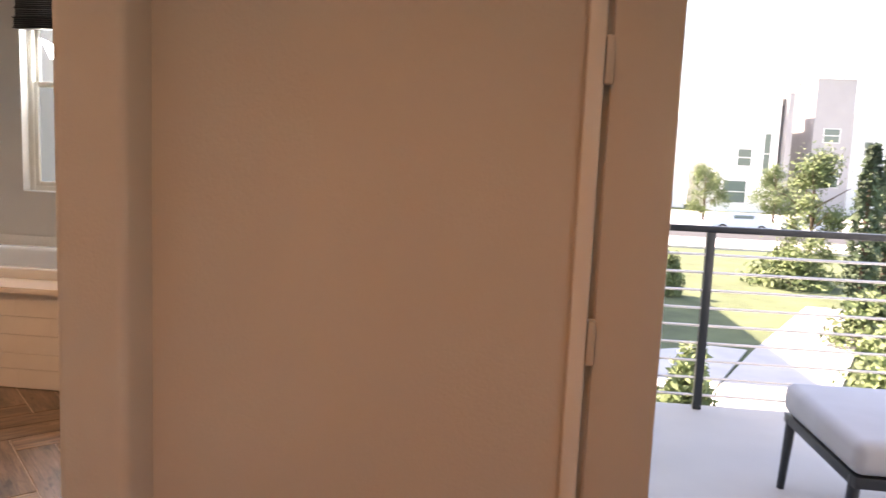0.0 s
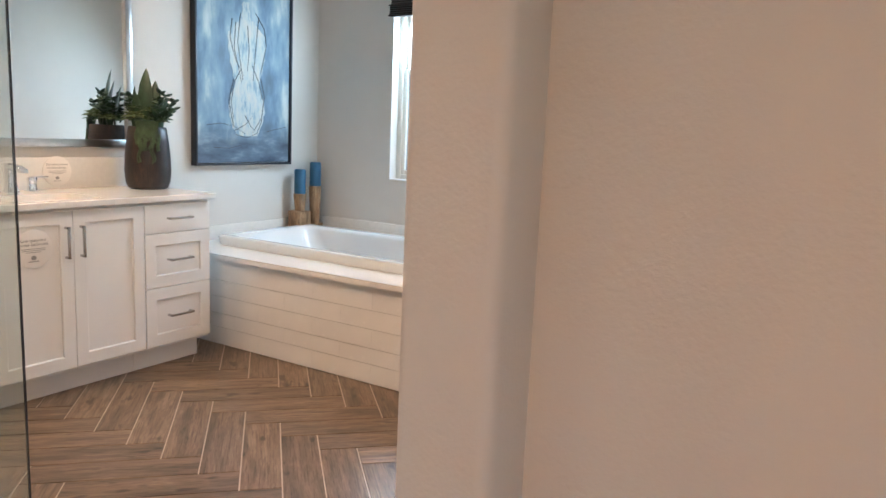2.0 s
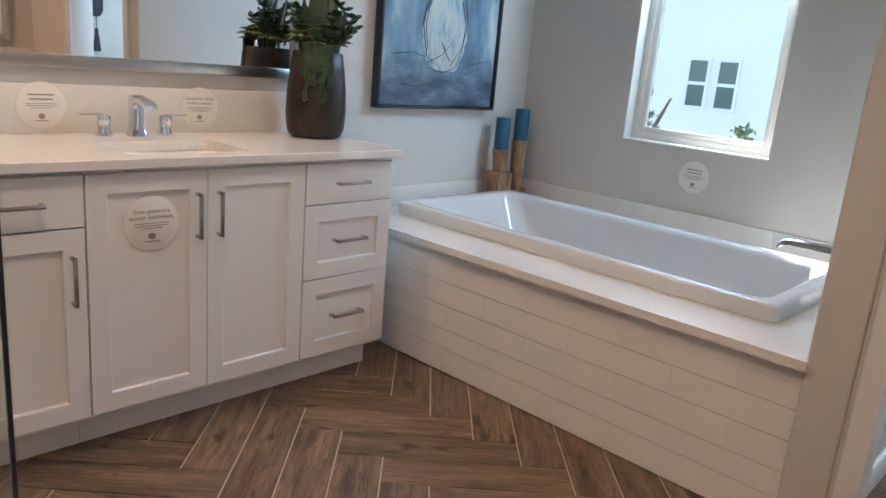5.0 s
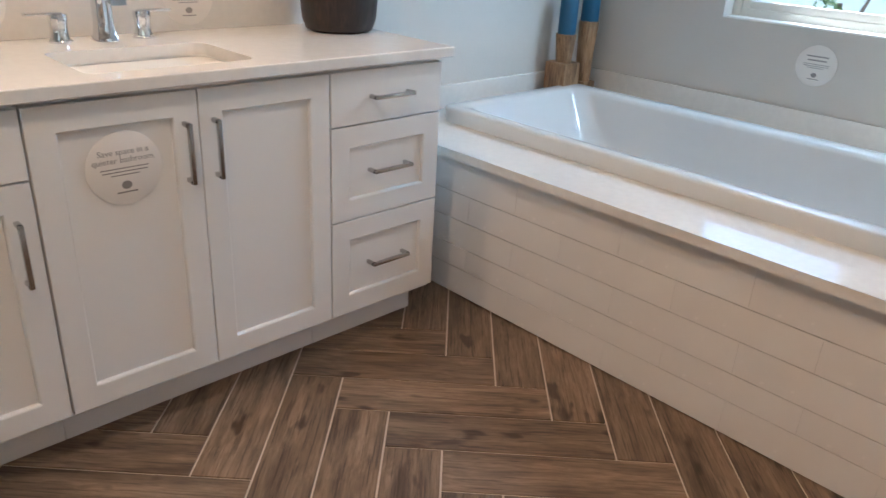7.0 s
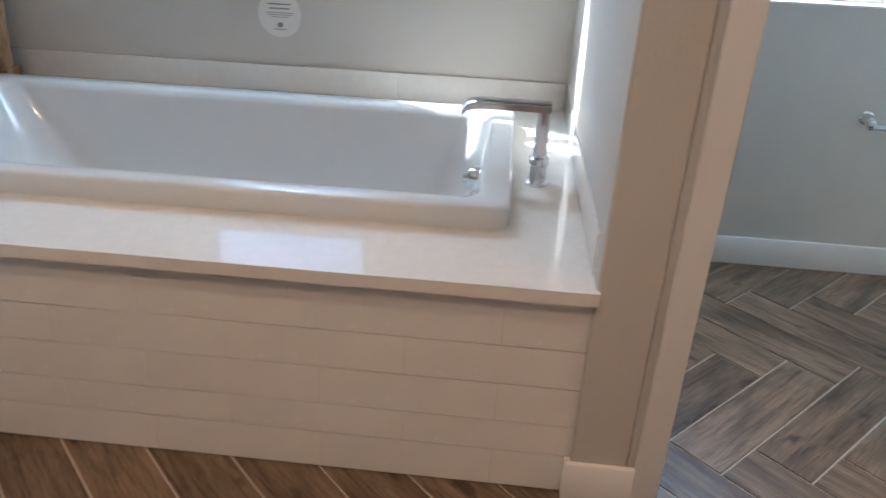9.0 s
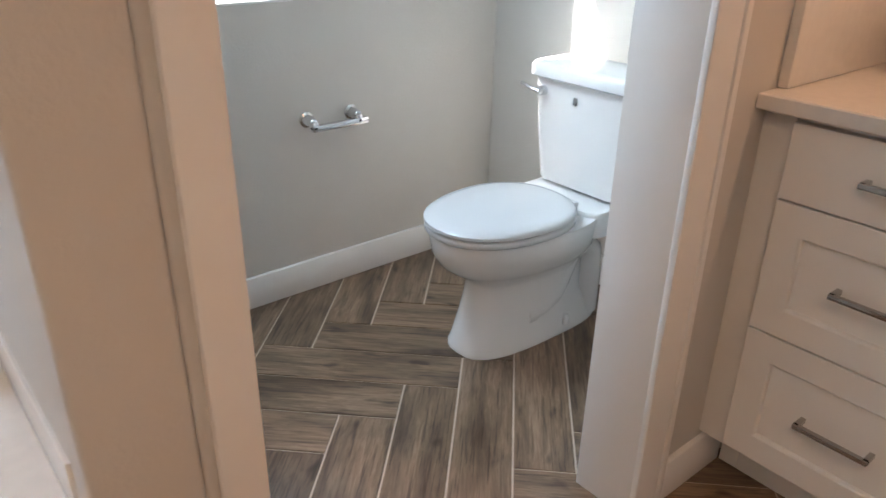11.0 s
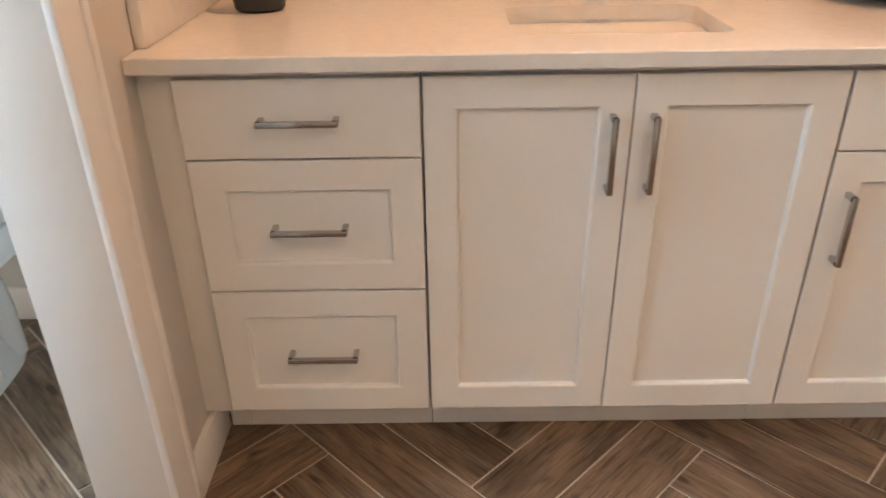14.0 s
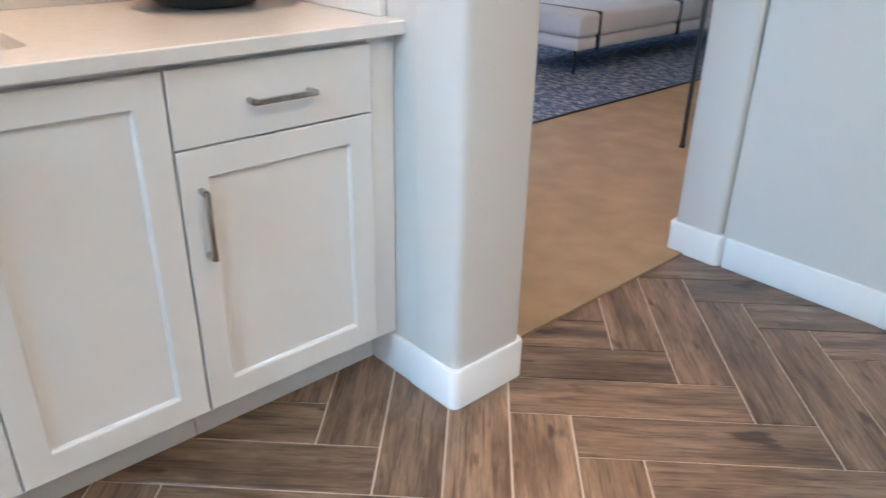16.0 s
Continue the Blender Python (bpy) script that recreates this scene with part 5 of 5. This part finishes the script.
shrub(9.2, 17.5, 1.3, 1.4, "leafy green shrub by the path", 14)
shrub(5.6, 27.0, 0.5, 1.5, "narrow green shrub by the lawn", 15)
shrub(2.9, 12.0, 0.5, 1.6, "narrow green shrub near the balcony", 16)
solid("planting_bed", boxes((9.0, 14.0, 15.0, 24, GROUND, GROUND + 0.04)), M_SOIL, "dark mulch planting bed", "planting bed")


def house(x0, x1, y0, y1, h, wins, material, label):
    b = thing("house", ((x0 + x1) / 2, (y0 + y1) / 2, GROUND), label, "house")
    part("wall", boxes((x0, x1, y0, y1, GROUND, GROUND + h)), material, b)
    part("roof", boxes((x0 - 0.15, x1 + 0.15, y0 - 0.15, y1 + 0.15, GROUND + h, GROUND + h + 0.25), bevel=0.02), M_TRIM, b)
    for wx, wz, ww, wh in wins:
        w = part("window", boxes((wx, wx + ww, y0 - 0.05, y0 + 0.02, GROUND + wz, GROUND + wz + 0.07), (wx, wx + ww, y0 - 0.05, y0 + 0.02, GROUND + wz + wh - 0.07, GROUND + wz + wh), (wx, wx + 0.07, y0 - 0.05, y0 + 0.02, GROUND + wz + 0.07, GROUND + wz + wh - 0.07), (wx + ww - 0.07, wx + ww, y0 - 0.05, y0 + 0.02, GROUND + wz + 0.07, GROUND + wz + wh - 0.07), (wx + 0.07, wx + ww - 0.07, y0 - 0.045, y0 + 0.02, GROUND + wz + wh * 0.5 - 0.04, GROUND + wz + wh * 0.5 + 0.04)), M_TRIM, b)
        part("pane", boxes((wx + 0.07, wx + ww - 0.07, y0 - 0.02, y0 + 0.01, GROUND + wz + 0.07, GROUND + wz + wh - 0.07)), M_DARKPANE, w)


def grid_wins(x0, x1, floors, step, w=0.9, h=1.4):
    n = max(1, int((x1 - x0) / step))
    return [(x0 + (i + 0.5) * (x1 - x0) / n - w / 2, 1.0 + 3.0 * f, w, h) for i in range(n) for f in range(floors)]


house(8.0, 20.0, 92, 104, 10.3, grid_wins(8.0, 20.0, 2, 3.2, 1.1, 1.8), M_STUCCO, "white stucco two-storey town house")
house(22.5, 29.0, 88, 104, 13.0, [(23.3, 1.0, 2.6, 2.6), (24.6, 5.2, 1.6, 2.0), (27.4, 4.4, 0.8, 4.6)], M_STUCCO, "white stucco town house with tall windows")
house(29.4, 30.0, 87, 92, 13.4, [], M_SIDING, "narrow grey rendered fin wall of a town house")
house(32.6, 36.8, 88, 104, 15.2, [(33.7, 8.2, 1.8, 1.6), (33.4, 3.2, 2.4, 2.2)], M_SIDING, "grey rendered tower of a town house")
house(38.5, 50, 92, 104, 11.5, grid_wins(38.5, 50, 3, 3.0, 1.1, 1.7), M_STUCCO, "white stucco town house across the street")
house(51, 80, 95, 106, 11.0, grid_wins(51, 80, 3, 3.6, 1.1, 1.7), M_STUCCO, "white stucco row of town houses")
house(-40, 6, 95, 106, 11.0, grid_wins(-40, 6, 3, 4.0, 1.1, 1.7), M_STUCCO, "white stucco row house beyond the street")
# the neighbour behind the bathroom
pairs = [(x, z, 0.6, 1.25) for z in (0.9, 3.75, 6.8) for x in (-10.34, -9.57, -5.6, -4.83)]
house(-11.6, -2.0, 20.0, 30.0, 9.2, pairs, M_STUCCO_WARMED, "white stucco neighbour house with paired windows")
house(-24.0, -11.7, 24.0, 33.0, 9.2, [], M_SIDING, "pale grey rendered neighbour house")
tree(-5.9, 10.1, 4.4, 0.42, "round", "slender leafy tree by the neighbour house", 21)
tree(-4.5, 10.0, 4.2, 0.34, "round", "slender leafy tree outside the bathroom window", 22)
tree(-2.2, 10.0, 4.3, 0.6, "round", "leafy tree outside the toilet window", 23)


def car(x, y, label):
    c = thing("car", (x, y, GROUND + 0.03), label, "car")
    z = GROUND + 0.03
    bm = bmesh.new()
    prof = [(-2.2, 0.35), (-2.2, 0.75), (-1.3, 0.92), (-0.7, 1.42), (0.8, 1.45), (1.6, 0.98), (2.2, 0.85), (2.2, 0.35)]
    loft(bm, [[(x + a, y + s * (0.86 if b < 1.1 else 0.68), z + b) for a, b in prof] for s in (-1, 1)])
    bmesh.ops.bevel(bm, geom=bm.edges[:], offset=0.06, segments=2, affect="EDGES")
    body = part("body", bm, M_CARPAINT, c)
    part("windscreen", boxes((x - 0.62, x + 0.78, y - 0.80, y + 0.80, z + 1.0, z + 1.34), bevel=0.05), M_DARKPANE, c)
    for wx in (-1.4, 1.35):
        for s in (-1, 1):
            bm = bmesh.new()
            loft(bm, [[(x + wx + 0.33 * math.cos(a), y + s * 0.80 + d, z + 0.33 + 0.33 * math.sin(a)) for a in [2 * math.pi * i / 20 for i in range(20)]] for d in (-0.1, 0.1)])
            w = part("wheel", bm, M_RUBBER, c)
            bm = bmesh.new()
            loft(bm, [[(x + wx + 0.2 * math.cos(a), y + s * 0.80 + d, z + 0.33 + 0.2 * math.sin(a)) for a in [2 * math.pi * i / 16 for i in range(16)]] for d in (-0.11, 0.11)])
            part("rim", bm, M_STEEL, w)


car(16.5, 57.0, "silver parked car on the street")
car(22.5, 60.0, "silver parked car further along the street")

# ---- tiles: tub front, then the floor ----
front = thing("tub_front", (tcx, PANEL, 0), "white tiled tub front laid in long courses", "tub front", "", "structure")
rows = [(0.004, 0.107), (0.109, 0.192), (0.194, 0.294), (0.296, 0.394), (0.396, 0.524)]
tl = 0.405
proto = {}
for k, (z0, z1) in enumerate(rows):
    x = WL + 0.001 - (0.27 if k % 2 else 0.06)
    while x < -1.907:
        a, b = max(x, WL + 0.001), min(x + tl - 0.0002, -1.907)
        if b - a > 0.01:
            key = (k, round(b - a, 4))
            if key not in proto:
                o = part("tile", boxes((0, b - a, 0.0, 0.012, 0, z1 - z0), bevel=0.0006, seg=1), M_WTILE, front)
                proto[key] = o.data
            else:
                o = new("tile", proto[key])
                o.parent = front
            o.matrix_parent_inverse = front.matrix_basis.inverted()
            o.location = (a, PANEL, z0)
        x += tl

W, L = 0.1545, 0.618
X0, Y0 = -2.834 - 5 * W / math.sqrt(2), 3.478
floor = thing("floor", (-2.2, 3.0, 0), "brown wood-look porcelain planks in herringbone", "floor", "", "structure")
REGIONS = ((WL, EW, 2.2, BACK), (WL, -0.762, 0.85, 2.2))


def clip(poly, region):
    x0, x1, y0, y1 = region
    for axis, lim, sgn in ((0, x0, 1), (0, x1, -1), (1, y0, 1), (1, y1, -1)):
        out = []
        for i, p in enumerate(poly):
            q = poly[(i + 1) % len(poly)]
            dp, dq = sgn * (p[axis] - lim), sgn * (q[axis] - lim)
            if dp >= 0:
                out.append(p)
            if dp * dq < 0:
                s = dp / (dp - dq)
                out.append((p[0] + s * (q[0] - p[0]), p[1] + s * (q[1] - p[1])))
        poly = out
        if len(poly) < 3:
            return []
    return poly


def area(p):
    return abs(sum(p[i][0] * p[(i + 1) % len(p)][1] - p[(i + 1) % len(p)][0] * p[i][1] for i in range(len(p)))) / 2


gap = 0.0026
bm = boxes((-L / 2 + gap, L / 2 - gap, -W / 2 + gap, W / 2 - gap, -0.009, 0.0), bevel=0.0009, seg=1)
full = bpy.data.meshes.new("plank")
bm.to_mesh(full)
bm.free()
full.materials.append(M_PLANK)
R2 = 1 / math.sqrt(2)


def plank(a, b, along):
    """One plank whose centre lies at (a, b) steps of the laying grid."""
    cx, cy = X0 + (a + b) * W * R2, Y0 + (a - b) * W * R2
    m = Matrix.Translation((cx, cy, 0)) @ Matrix.Rotation(radians(45 if along else -45), 4, "Z")
    hx, hy = L / 2 - gap, W / 2 - gap
    cor = [(m @ Vector(c)).to_2d() for c in ((-hx, -hy, 0), (hx, -hy, 0), (hx, hy, 0), (-hx, hy, 0))]
    pieces = [clip([tuple(c) for c in cor], rg) for rg in REGIONS]
    pieces = [p for p in pieces if p and area(p) > 2e-4]
    if not pieces:
        return
    if sum(area(p) for p in pieces) > 0.999 * 4 * hx * hy:
        me = full
    else:
        bm = bmesh.new()
        inv = m.inverted()
        for p in pieces:
            top = [inv @ Vector((q[0], q[1], 0)) for q in p]
            loft(bm, [[(v.x, v.y, -0.009) for v in top], [(v.x, v.y, 0.0) for v in top]])
        bmesh.ops.recalc_face_normals(bm, faces=bm.faces)
        me = bpy.data.meshes.new("plank")
        bm.to_mesh(me)
        bm.free()
        me.materials.append(M_PLANK)
    o = new("plank", me)
    o.parent = floor
    o.matrix_parent_inverse = floor.matrix_basis.inverted()
    o.matrix_basis = m


for k in range(-40, 41):
    for mm in range(-6, 7):
        plank(k + 8 * mm + 2, k + 0.5, True)
        plank(k + 8 * mm + 0.5, k + 3, False)
